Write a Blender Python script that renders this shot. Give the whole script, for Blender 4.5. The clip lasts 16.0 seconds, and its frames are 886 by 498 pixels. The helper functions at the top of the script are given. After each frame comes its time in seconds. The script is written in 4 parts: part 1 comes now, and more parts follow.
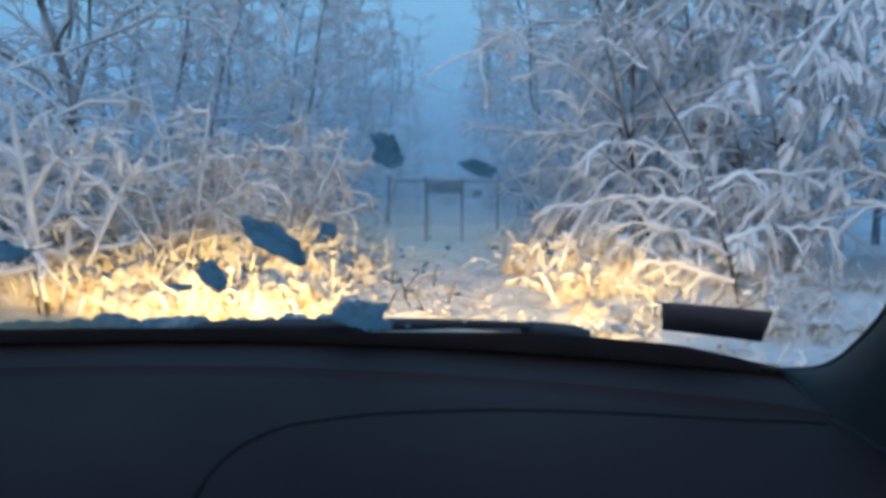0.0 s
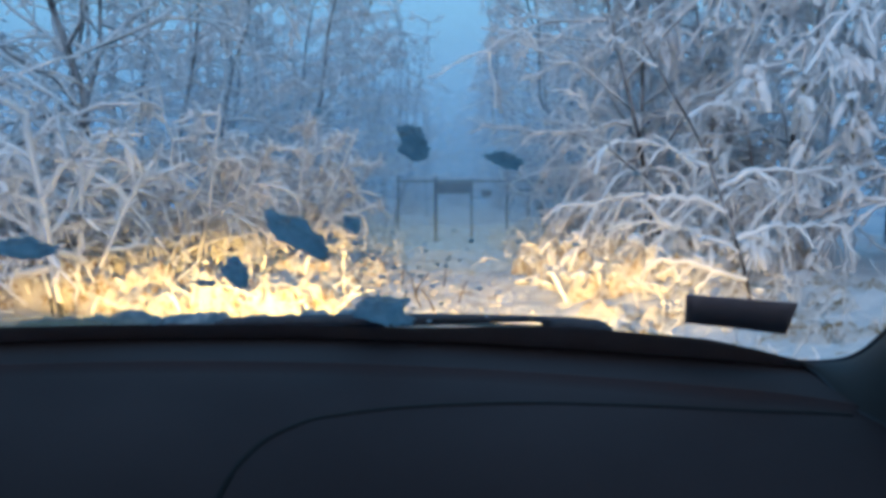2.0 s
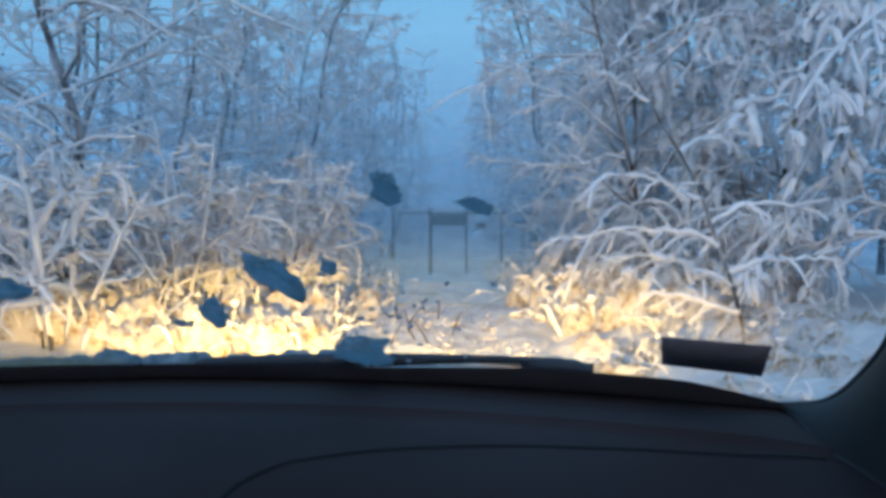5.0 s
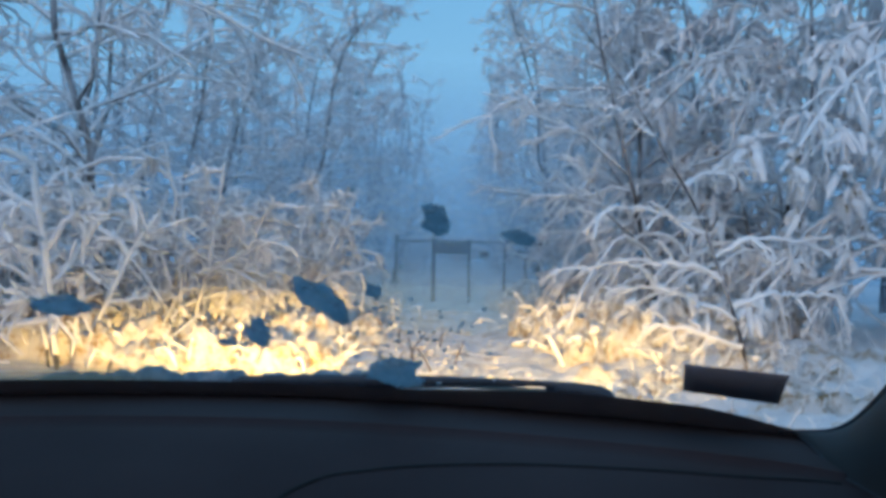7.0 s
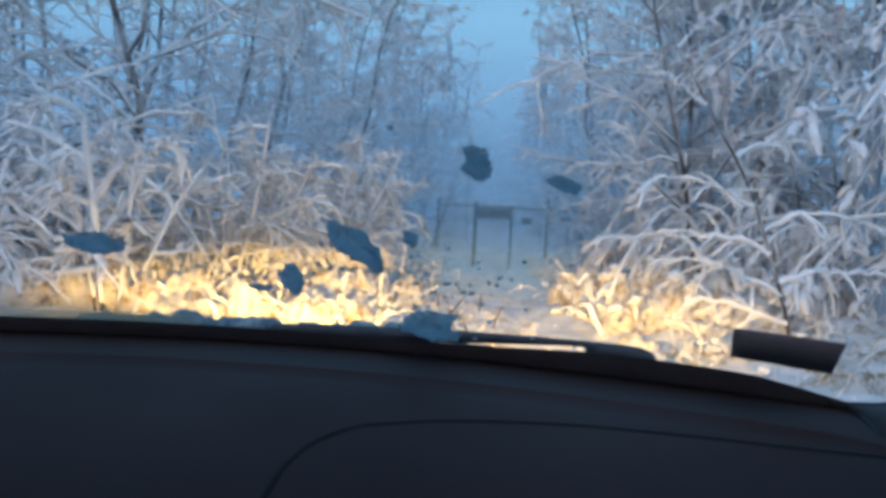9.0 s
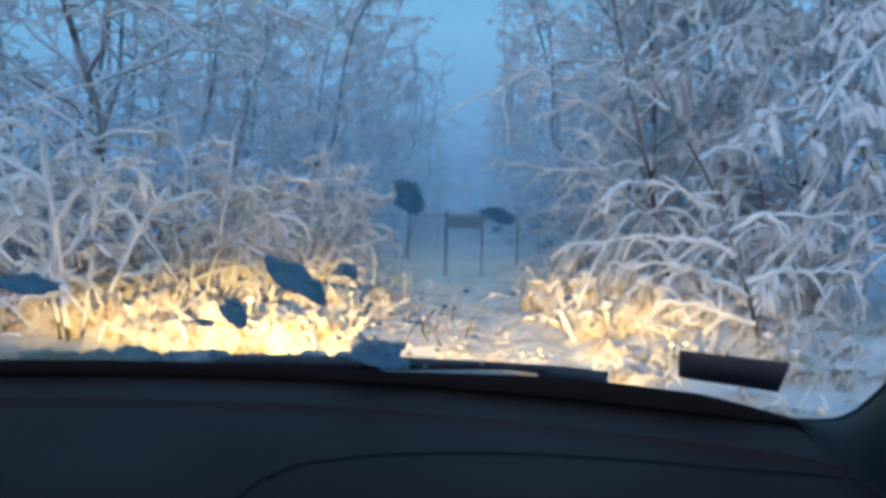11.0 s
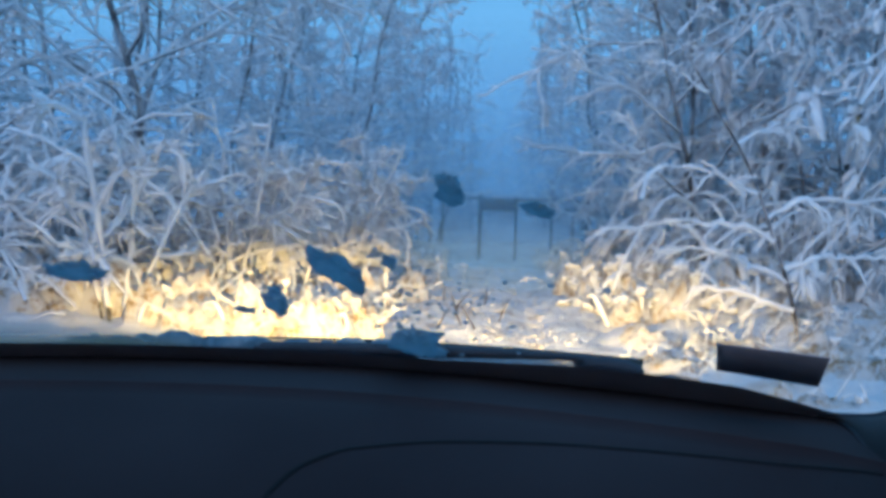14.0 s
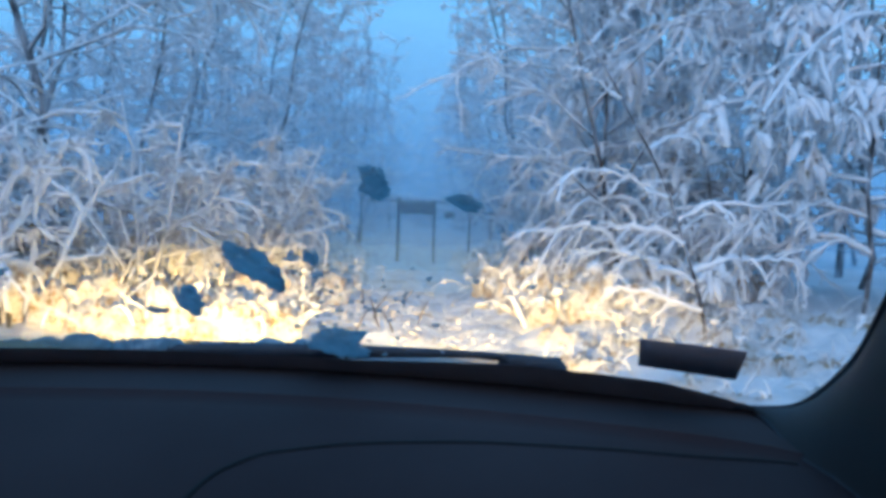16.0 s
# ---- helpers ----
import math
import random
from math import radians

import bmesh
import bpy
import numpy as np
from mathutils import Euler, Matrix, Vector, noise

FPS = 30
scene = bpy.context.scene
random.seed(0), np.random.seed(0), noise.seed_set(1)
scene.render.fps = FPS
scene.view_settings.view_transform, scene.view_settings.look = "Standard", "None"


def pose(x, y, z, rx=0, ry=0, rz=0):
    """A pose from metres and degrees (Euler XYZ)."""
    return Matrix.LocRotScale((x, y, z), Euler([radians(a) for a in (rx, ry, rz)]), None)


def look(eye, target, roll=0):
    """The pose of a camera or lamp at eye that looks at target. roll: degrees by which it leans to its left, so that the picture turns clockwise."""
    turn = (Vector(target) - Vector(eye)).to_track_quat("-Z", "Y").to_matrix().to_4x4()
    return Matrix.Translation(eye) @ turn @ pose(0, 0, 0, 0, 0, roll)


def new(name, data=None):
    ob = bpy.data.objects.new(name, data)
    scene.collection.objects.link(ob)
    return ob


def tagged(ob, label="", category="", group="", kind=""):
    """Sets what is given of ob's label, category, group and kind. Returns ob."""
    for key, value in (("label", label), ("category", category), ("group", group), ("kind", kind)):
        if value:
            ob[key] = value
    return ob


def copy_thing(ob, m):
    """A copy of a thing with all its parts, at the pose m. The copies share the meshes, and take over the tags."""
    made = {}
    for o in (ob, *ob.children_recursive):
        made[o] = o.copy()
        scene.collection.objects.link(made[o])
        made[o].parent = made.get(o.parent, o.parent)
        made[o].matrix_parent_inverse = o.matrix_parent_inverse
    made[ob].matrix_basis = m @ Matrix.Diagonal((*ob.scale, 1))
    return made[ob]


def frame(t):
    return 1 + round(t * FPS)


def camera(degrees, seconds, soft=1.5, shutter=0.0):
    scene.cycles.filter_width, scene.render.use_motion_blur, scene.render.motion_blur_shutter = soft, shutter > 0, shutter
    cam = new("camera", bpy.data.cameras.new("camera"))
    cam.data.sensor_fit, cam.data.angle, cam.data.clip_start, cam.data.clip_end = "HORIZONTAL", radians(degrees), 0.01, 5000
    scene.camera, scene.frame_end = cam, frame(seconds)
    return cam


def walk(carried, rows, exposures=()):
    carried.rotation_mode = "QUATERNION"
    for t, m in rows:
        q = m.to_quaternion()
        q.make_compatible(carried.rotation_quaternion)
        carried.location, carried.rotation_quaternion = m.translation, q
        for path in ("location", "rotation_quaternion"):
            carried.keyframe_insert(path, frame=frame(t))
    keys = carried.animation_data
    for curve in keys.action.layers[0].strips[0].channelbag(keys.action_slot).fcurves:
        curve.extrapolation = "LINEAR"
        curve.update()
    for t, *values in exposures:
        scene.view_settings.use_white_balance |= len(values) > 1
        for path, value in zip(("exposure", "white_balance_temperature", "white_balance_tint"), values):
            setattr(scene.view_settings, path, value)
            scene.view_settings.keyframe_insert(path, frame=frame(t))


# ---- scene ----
# A car with its headlights on, on a snowed-in forest track at dusk, facing a fence across the track.
# x right, y ahead, z up; the eye is at the passenger's seat.
cam = camera(57.1, 16.0, soft=4.0)
PATH = [
    (0, pose(-0.0048, 0.0053, 1.1959, 86.16, -0.27, -0.30)),
    (0.5, pose(0.0038, 0.0096, 1.1905, 85.49, -0.10, -0.18)),
    (1, pose(-0.0036, 0.0039, 1.1956, 86.81, -1.29, -0.16)),
    (1.5, pose(-0.0088, 0.0026, 1.1933, 86.96, -1.20, 1.22)),
    (2, pose(-0.0182, 0.0033, 1.1897, 86.19, 0.10, 0.32)),
    (2.5, pose(-0.0132, 0.0058, 1.1924, 86.39, -0.16, 1.43)),
    (3, pose(-0.0149, -0.0075, 1.1953, 87.73, -0.70, 0.39)),
    (3.5, pose(-0.0215, -0.0147, 1.2006, 88.01, -0.10, 0.22)),
    (4, pose(-0.0062, -0.0020, 1.1974, 87.96, -0.97, -1.71)),
    (4.5, pose(0.0004, 0.0044, 1.1993, 88.24, -0.48, -0.22)),
    (5, pose(-0.0000, -0.0000, 1.2000, 88.41, -0.00, -0.00)),
    (5.2, pose(-0.0089, -0.0053, 1.2081, 88.39, 0.13, -0.15)),
    (7.5, pose(-0.0376, -0.0543, 1.1993, 90.66, -1.74, 0.00)),
    (8, pose(-0.0387, -0.0401, 1.2077, 90.45, -1.97, -0.18)),
    (8.5, pose(-0.0235, -0.0185, 1.2151, 87.37, -1.52, 0.38)),
    (9, pose(-0.0342, -0.0191, 1.1844, 87.80, -3.30, 3.08)),
    (9.2, pose(-0.0036, -0.0089, 1.2054, 89.12, -1.28, 2.26)),
    (11.3, pose(-0.0052, -0.0044, 1.2051, 88.19, -1.52, 1.04)),
    (11.5, pose(-0.0039, 0.0012, 1.2119, 87.18, -0.88, 1.63)),
    (12, pose(-0.0031, -0.0009, 1.2080, 87.85, -1.40, 1.74)),
    (12.5, pose(0.0030, 0.0015, 1.2083, 86.61, -1.03, 2.07)),
    (13, pose(0.0009, -0.0032, 1.2155, 87.16, -1.20, 1.48)),
    (13.5, pose(-0.0189, -0.0335, 1.2277, 88.97, -1.53, 2.24)),
    (14, pose(-0.0100, -0.0119, 1.2136, 87.24, -1.83, 3.47)),
    (14.5, pose(-0.0244, 0.0126, 1.2035, 86.74, -1.32, 2.58)),
    (15, pose(-0.0243, 0.0076, 1.2124, 87.93, -1.19, 0.14)),
    (15.5, pose(0.0036, 0.0079, 1.2133, 85.25, -1.57, 0.81)),
    (16, pose(-0.0158, 0.0037, 1.2060, 87.65, -2.03, -2.28)),
]
walk(cam, PATH, exposures=[(0.0, -0.04, 7030, 14), (2.5, 0.05, 7030, 14), (5.0, 0.0, 6950, 14), (7.5, -0.04, 7150, 14), (8.0, -0.30, 7420, 16), (8.5, -0.22, 7380, 17), (9.0, 0.04, 7450, 17), (11.5, -0.12, 6700, 13), (12.0, -0.05, 6800, 13), (12.5, -0.05, 6900, 14), (13.0, -0.05, 6800, 13), (13.5, -0.12, 6200, 12), (14.0, -0.10, 5900, 11), (14.5, 0.18, 6200, 12), (15.0, 0.08, 5850, 11), (16.0, 0.18, 6000, 12)])

# ---- world, dusk light, headlights ----
world = bpy.data.worlds.new("dusk_sky")
scene.world = world
world.use_nodes = True
wn, wl = world.node_tree.nodes, world.node_tree.links
wn.clear()
sky = wn.new("ShaderNodeTexSky")
sky.sky_type = "NISHITA"
sky.sun_disc = False
sky.sun_elevation = radians(4)
sky.sun_rotation = radians(200)
sky_bg = wn.new("ShaderNodeBackground")
sky_bg.inputs["Strength"].default_value = 0.06
cloud_bg = wn.new("ShaderNodeBackground")
cloud_bg.inputs["Color"].default_value = (0.095, 0.415, 0.81, 1)
cloud_bg.inputs["Strength"].default_value = 0.92
sky_sum = wn.new("ShaderNodeAddShader")
sky_out = wn.new("ShaderNodeOutputWorld")
wl.new(sky.outputs[0], sky_bg.inputs["Color"])
wl.new(sky_bg.outputs[0], sky_sum.inputs[0])
wl.new(cloud_bg.outputs[0], sky_sum.inputs[1])
wl.new(sky_sum.outputs[0], sky_out.inputs["Surface"])

CAR_X = -0.36          # middle of the car
sun_data = bpy.data.lights.new("dusk_sun", "SUN")
sun_data.energy = 0.75
sun_data.angle = radians(60)
sun_data.color = (0.89, 0.90, 1.0)
new("dusk_sun", sun_data).matrix_world = look((0, -20, 22), (0, 6, 0))

# each headlight: a dipped beam that ends at lamp height, and its faint wide spill
for side in (-1, 1):
    for watts, wide, flat, blend, aim in ((4700, 72, 0.185, 0.65, -0.24), (560, 112, 0.42, 1.0, -0.80)):
        beam = bpy.data.lights.new("headlight_beam", "SPOT")
        beam.energy = watts
        beam.color = (1.0, 0.64, 0.18)
        beam.spot_size = radians(wide)
        beam.spot_blend = blend
        beam.shadow_soft_size = 0.06
        lamp = new("headlight_beam", beam)
        lamp.matrix_world = look((CAR_X + 0.60 * side, 2.52, 0.68), (CAR_X + 0.60 * side - 0.45, 12.0, aim)) @ Matrix.Diagonal((1, flat, 1, 1))

# ---- materials ----
def shader(name):
    m = bpy.data.materials.new(name)
    m.use_nodes = True
    n, l = m.node_tree.nodes, m.node_tree.links
    return m, n, l, n["Principled BSDF"]


def ramp_of(n, l, source, stops):
    r = n.new("ShaderNodeValToRGB")
    while len(r.color_ramp.elements) < len(stops):
        r.color_ramp.elements.new(0.5)
    for e, (p, c) in zip(r.color_ramp.elements, stops):
        e.position, e.color = p, (*c, 1)
    l.new(source, r.inputs[0])
    return r.outputs[0]


def noise_of(n, l, scale, detail=4, rough=0.55, space="Object", stretch=(1, 1, 1)):
    co = n.new("ShaderNodeTexCoord")
    mp = n.new("ShaderNodeMapping")
    mp.inputs["Scale"].default_value = stretch
    t = n.new("ShaderNodeTexNoise")
    t.inputs["Scale"].default_value, t.inputs["Detail"].default_value, t.inputs["Roughness"].default_value = scale, detail, rough
    l.new(co.outputs[space], mp.inputs[0])
    l.new(mp.outputs[0], t.inputs["Vector"])
    return t.outputs["Fac"]


def surface(name, dark, light, scale=8, rough=0.7, bump=0.3, fine=60, depth=0.01, metal=0.0, lo=0.35, hi=0.65, stretch=(1, 1, 1), shine=0.5):
    """Two tones mixed by a coarse and a fine noise, with a fine relief."""
    m, n, l, p = shader(name)
    a, b = noise_of(n, l, scale, 5, stretch=stretch), noise_of(n, l, fine, 3, stretch=stretch)
    mix = n.new("ShaderNodeMath")
    mix.operation = "MULTIPLY_ADD"
    mix.inputs[1].default_value = 0.35
    l.new(b, mix.inputs[0])
    sub = n.new("ShaderNodeMath")
    sub.operation = "MULTIPLY_ADD"
    sub.inputs[1].default_value, sub.inputs[2].default_value = 1.0, -0.175
    l.new(a, sub.inputs[0])
    l.new(sub.outputs[0], mix.inputs[2])
    l.new(ramp_of(n, l, mix.outputs[0], [(lo, dark), (hi, light)]), p.inputs["Base Color"])
    p.inputs["Roughness"].default_value, p.inputs["Metallic"].default_value = rough, metal
    p.inputs["Specular IOR Level"].default_value = shine
    if bump:
        bp = n.new("ShaderNodeBump")
        bp.inputs["Strength"].default_value, bp.inputs["Distance"].default_value = bump, depth
        l.new(mix.outputs[0], bp.inputs["Height"])
        l.new(bp.outputs[0], p.inputs["Normal"])
    return m


def let_through(m, colour, share):
    """Lets light through a thin crust, as wet snow on glass does."""
    n, l = m.node_tree.nodes, m.node_tree.links
    tl, mix = n.new("ShaderNodeBsdfTranslucent"), n.new("ShaderNodeMixShader")
    tl.inputs["Color"].default_value = (*colour, 1)
    mix.inputs[0].default_value = share
    l.new(n["Principled BSDF"].outputs[0], mix.inputs[1])
    l.new(tl.outputs[0], mix.inputs[2])
    l.new(mix.outputs[0], n["Material Output"].inputs["Surface"])


SNOW = surface("snow", (0.70, 0.73, 0.78), (0.86, 0.87, 0.89), 6, 0.75, 0.5, 45, 0.02)
FROST = surface("frosted_twig", (0.42, 0.41, 0.42), (0.82, 0.83, 0.86), 3, 0.8, 0.2, 30, 0.01, lo=0.30, hi=0.55)
BARK = surface("dark_bark", (0.045, 0.043, 0.046), (0.40, 0.41, 0.44), 5, 0.9, 0.5, 50, 0.01, lo=0.42, hi=0.66, stretch=(1, 1, 0.3))
GRASS = surface("dry_snowy_grass", (0.30, 0.20, 0.10), (0.72, 0.64, 0.50), 5, 0.85, 0.3, 40, 0.01)
STEM = surface("dark_dead_stem", (0.030, 0.024, 0.018), (0.07, 0.055, 0.04), 9, 0.9, 0.3, 60, 0.003)
LEAF = surface("withered_leaf", (0.13, 0.09, 0.035), (0.30, 0.24, 0.10), 9, 0.8, 0.3, 60, 0.004)
PLASTIC = surface("dash_plastic", (0.0370, 0.0250, 0.0275), (0.0475, 0.0328, 0.0355), 4, 0.7, 0.25, 700, 0.0006, shine=0.15)
# dash plastic again, lightened to offset the shade below the glass band
LIFTED_LEDGE = surface("dash_ledge_lifted_plastic", (0.043, 0.033, 0.036), (0.052, 0.041, 0.044), 4, 0.8, 0.2, 600, 0.0006, shine=0.15)
BLACK = surface("black_rubber", (0.030, 0.034, 0.046), (0.042, 0.047, 0.060), 6, 0.6, 0.2, 300, 0.0005)
GAP = surface("dark_gap", (0.003, 0.003, 0.004), (0.005, 0.005, 0.006), 20, 0.9, 0.0)
FRIT = surface("black_ceramic_band", (0.14, 0.145, 0.18), (0.17, 0.175, 0.215), 20, 0.45, 0.0)
TRIM = surface("grey_pillar_trim", (0.030, 0.029, 0.031), (0.040, 0.038, 0.040), 5, 0.7, 0.3, 500, 0.0008)
PAINT = surface("brown_car_paint", (0.055, 0.040, 0.028), (0.070, 0.052, 0.038), 3, 0.14, 0.04, 200, 0.0003, metal=0.35)
FABRIC = surface("seat_fabric", (0.04, 0.042, 0.046), (0.07, 0.072, 0.076), 12, 0.95, 0.5, 400, 0.001)
LINER = surface("roof_liner", (0.30, 0.30, 0.30), (0.36, 0.36, 0.36), 6, 0.95, 0.3, 300, 0.001)
TYRE = surface("tyre_rubber", (0.010, 0.010, 0.011), (0.03, 0.03, 0.032), 8, 0.85, 0.4, 90, 0.003)
RIM = surface("alloy_rim", (0.35, 0.36, 0.37), (0.5, 0.5, 0.52), 10, 0.4, 0.1, 80, 0.001, metal=0.8)
STEEL = surface("weathered_steel", (0.010, 0.012, 0.015), (0.030, 0.032, 0.036), 9, 0.7, 0.3, 80, 0.003, metal=0.3)
BOARD = surface("grey_sign_board", (0.012, 0.014, 0.018), (0.025, 0.028, 0.032), 5, 0.7, 0.2, 60, 0.002)
GRIT = surface("trodden_snow_and_grass", (0.58, 0.53, 0.47), (0.80, 0.79, 0.78), 4, 0.85, 0.5, 30, 0.01)
SLUSH = surface("wet_slush", (0.22, 0.33, 0.40), (0.80, 0.86, 0.90), 55, 0.5, 0.9, 210, 0.006, lo=0.40, hi=0.66)
let_through(SLUSH, (0.48, 0.67, 0.75), 0.66)
HAZE_BROWN = (0.34, 0.25, 0.16, 1)
STICKER = surface("dark_sticker_back", (0.21, 0.22, 0.28), (0.25, 0.26, 0.32), 20, 0.7, 0.1, 200, 0.0005)


def track_snow():
    """Trodden snow: clean at the sides, mixed with dead grass and earth between the ruts."""
    m, n, l, p = shader("track_snow")
    a, b = noise_of(n, l, 2.2, 6, 0.65), noise_of(n, l, 14, 5, 0.7)
    geo = n.new("ShaderNodeNewGeometry")
    sep = n.new("ShaderNodeSeparateXYZ")
    l.new(geo.outputs["Position"], sep.inputs[0])
    off = n.new("ShaderNodeMath")
    off.operation = "ADD"
    off.inputs[1].default_value = 0.30
    l.new(sep.outputs["X"], off.inputs[0])
    away = n.new("ShaderNodeMath")
    away.operation = "ABSOLUTE"
    l.new(off.outputs[0], away.inputs[0])
    lane = n.new("ShaderNodeMapRange")
    lane.inputs["From Min"].default_value, lane.inputs["From Max"].default_value = 0.9, 2.0
    lane.inputs["To Min"].default_value, lane.inputs["To Max"].default_value = 1.0, 0.0
    l.new(away.outputs[0], lane.inputs["Value"])
    pa = n.new("ShaderNodeMath")
    pa.operation = "MULTIPLY"
    l.new(a, pa.inputs[0])
    l.new(b, pa.inputs[1])
    grit = ramp_of(n, l, pa.outputs[0], [(0.25, (0, 0, 0)), (0.36, (1, 1, 1))])
    f = n.new("ShaderNodeMath")
    f.operation = "MULTIPLY"
    l.new(grit, f.inputs[0])
    l.new(lane.outputs[0], f.inputs[1])
    clean = ramp_of(n, l, b, [(0.3, (0.70, 0.72, 0.77)), (0.7, (0.86, 0.87, 0.89))])
    mix = n.new("ShaderNodeMix")
    mix.data_type = "RGBA"
    mix.inputs[7].default_value = (0.42, 0.345, 0.27, 1)
    l.new(f.outputs[0], mix.inputs[0])
    l.new(clean, mix.inputs[6])
    l.new(mix.outputs[2], p.inputs["Base Color"])
    p.inputs["Roughness"].default_value = 0.8
    bp = n.new("ShaderNodeBump")
    bp.inputs["Strength"].default_value, bp.inputs["Distance"].default_value = 1.0, 0.10
    l.new(pa.outputs[0], bp.inputs["Height"])
    l.new(bp.outputs[0], p.inputs["Normal"])
    return m


def clotted_snow():
    """Snow clotted over dead grass: straw shows where the crust is thin."""
    m, n, l, p = shader("clotted_snow")
    a, b, c = noise_of(n, l, 5.5, 6, 0.68), noise_of(n, l, 38, 5, 0.7), noise_of(n, l, 90, 3, 0.6, stretch=(1, 1, 0.25))
    snow = ramp_of(n, l, b, [(0.3, (0.66, 0.66, 0.68)), (0.65, (0.87, 0.87, 0.88))])
    straw = ramp_of(n, l, c, [(0.35, (0.20, 0.12, 0.05)), (0.65, (0.58, 0.42, 0.22))])
    mul = n.new("ShaderNodeMath")
    mul.operation = "MULTIPLY"
    l.new(a, mul.inputs[0])
    l.new(b, mul.inputs[1])
    share = ramp_of(n, l, mul.outputs[0], [(0.255, (0.0, 0.0, 0.0)), (0.315, (0.95, 0.95, 0.95))])
    mix = n.new("ShaderNodeMix")
    mix.data_type = "RGBA"
    l.new(share, mix.inputs[0])
    l.new(snow, mix.inputs[6])
    l.new(straw, mix.inputs[7])
    l.new(mix.outputs[2], p.inputs["Base Color"])
    p.inputs["Roughness"].default_value = 0.8
    bp = n.new("ShaderNodeBump")
    bp.inputs["Strength"].default_value, bp.inputs["Distance"].default_value = 0.9, 0.05
    l.new(b, bp.inputs["Height"])
    l.new(bp.outputs[0], p.inputs["Normal"])
    return m


TRACK = track_snow()
CLOTS = clotted_snow()


def clear_glass(name, gloss=0.05):
    """A thin clear pane with a faint gloss and a little road film."""
    m, n, l, p = shader(name)
    n.remove(p)
    tr, gl, df = n.new("ShaderNodeBsdfTransparent"), n.new("ShaderNodeBsdfGlossy"), n.new("ShaderNodeBsdfDiffuse")
    gl.inputs["Roughness"].default_value = 0.02
    df.inputs["Color"].default_value = (0.6, 0.6, 0.6, 1)
    m1, m2 = n.new("ShaderNodeMixShader"), n.new("ShaderNodeMixShader")
    m1.inputs[0].default_value = gloss
    l.new(tr.outputs[0], m1.inputs[1])
    l.new(gl.outputs[0], m1.inputs[2])
    film = ramp_of(n, l, noise_of(n, l, 5, 5), [(0.4, (0.0, 0.0, 0.0)), (0.8, (0.05, 0.05, 0.05))])
    l.new(film, m2.inputs[0])
    l.new(m1.outputs[0], m2.inputs[1])
    l.new(df.outputs[0], m2.inputs[2])
    l.new(m2.outputs[0], n["Material Output"].inputs["Surface"])
    return m


GLASS = clear_glass("windscreen_glass", 0.03)


def haze_sheet_material(name, amount, low, high):
    """Sheet of painted haze: mostly clear, the rest blue and scattering light both ways."""
    m, n, l, p = shader(name)
    n.remove(p)
    tr, df, tl = n.new("ShaderNodeBsdfTransparent"), n.new("ShaderNodeBsdfDiffuse"), n.new("ShaderNodeBsdfTranslucent")
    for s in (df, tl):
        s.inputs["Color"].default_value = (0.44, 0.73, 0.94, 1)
    both, out = n.new("ShaderNodeMixShader"), n.new("ShaderNodeMixShader")
    l.new(df.outputs[0], both.inputs[1])
    l.new(tl.outputs[0], both.inputs[2])
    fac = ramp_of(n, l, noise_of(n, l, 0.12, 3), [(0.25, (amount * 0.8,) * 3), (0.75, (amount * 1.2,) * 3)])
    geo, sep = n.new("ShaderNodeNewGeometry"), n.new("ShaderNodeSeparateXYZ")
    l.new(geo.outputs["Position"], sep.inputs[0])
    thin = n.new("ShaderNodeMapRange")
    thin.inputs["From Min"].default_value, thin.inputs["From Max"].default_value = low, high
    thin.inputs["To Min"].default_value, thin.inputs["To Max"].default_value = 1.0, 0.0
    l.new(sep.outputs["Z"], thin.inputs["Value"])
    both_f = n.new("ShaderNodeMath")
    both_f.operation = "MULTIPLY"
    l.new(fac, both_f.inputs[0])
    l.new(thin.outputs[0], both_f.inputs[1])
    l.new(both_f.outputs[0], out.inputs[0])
    l.new(tr.outputs[0], out.inputs[1])
    l.new(both.outputs[0], out.inputs[2])
    l.new(out.outputs[0], n["Material Output"].inputs["Surface"])
    return m


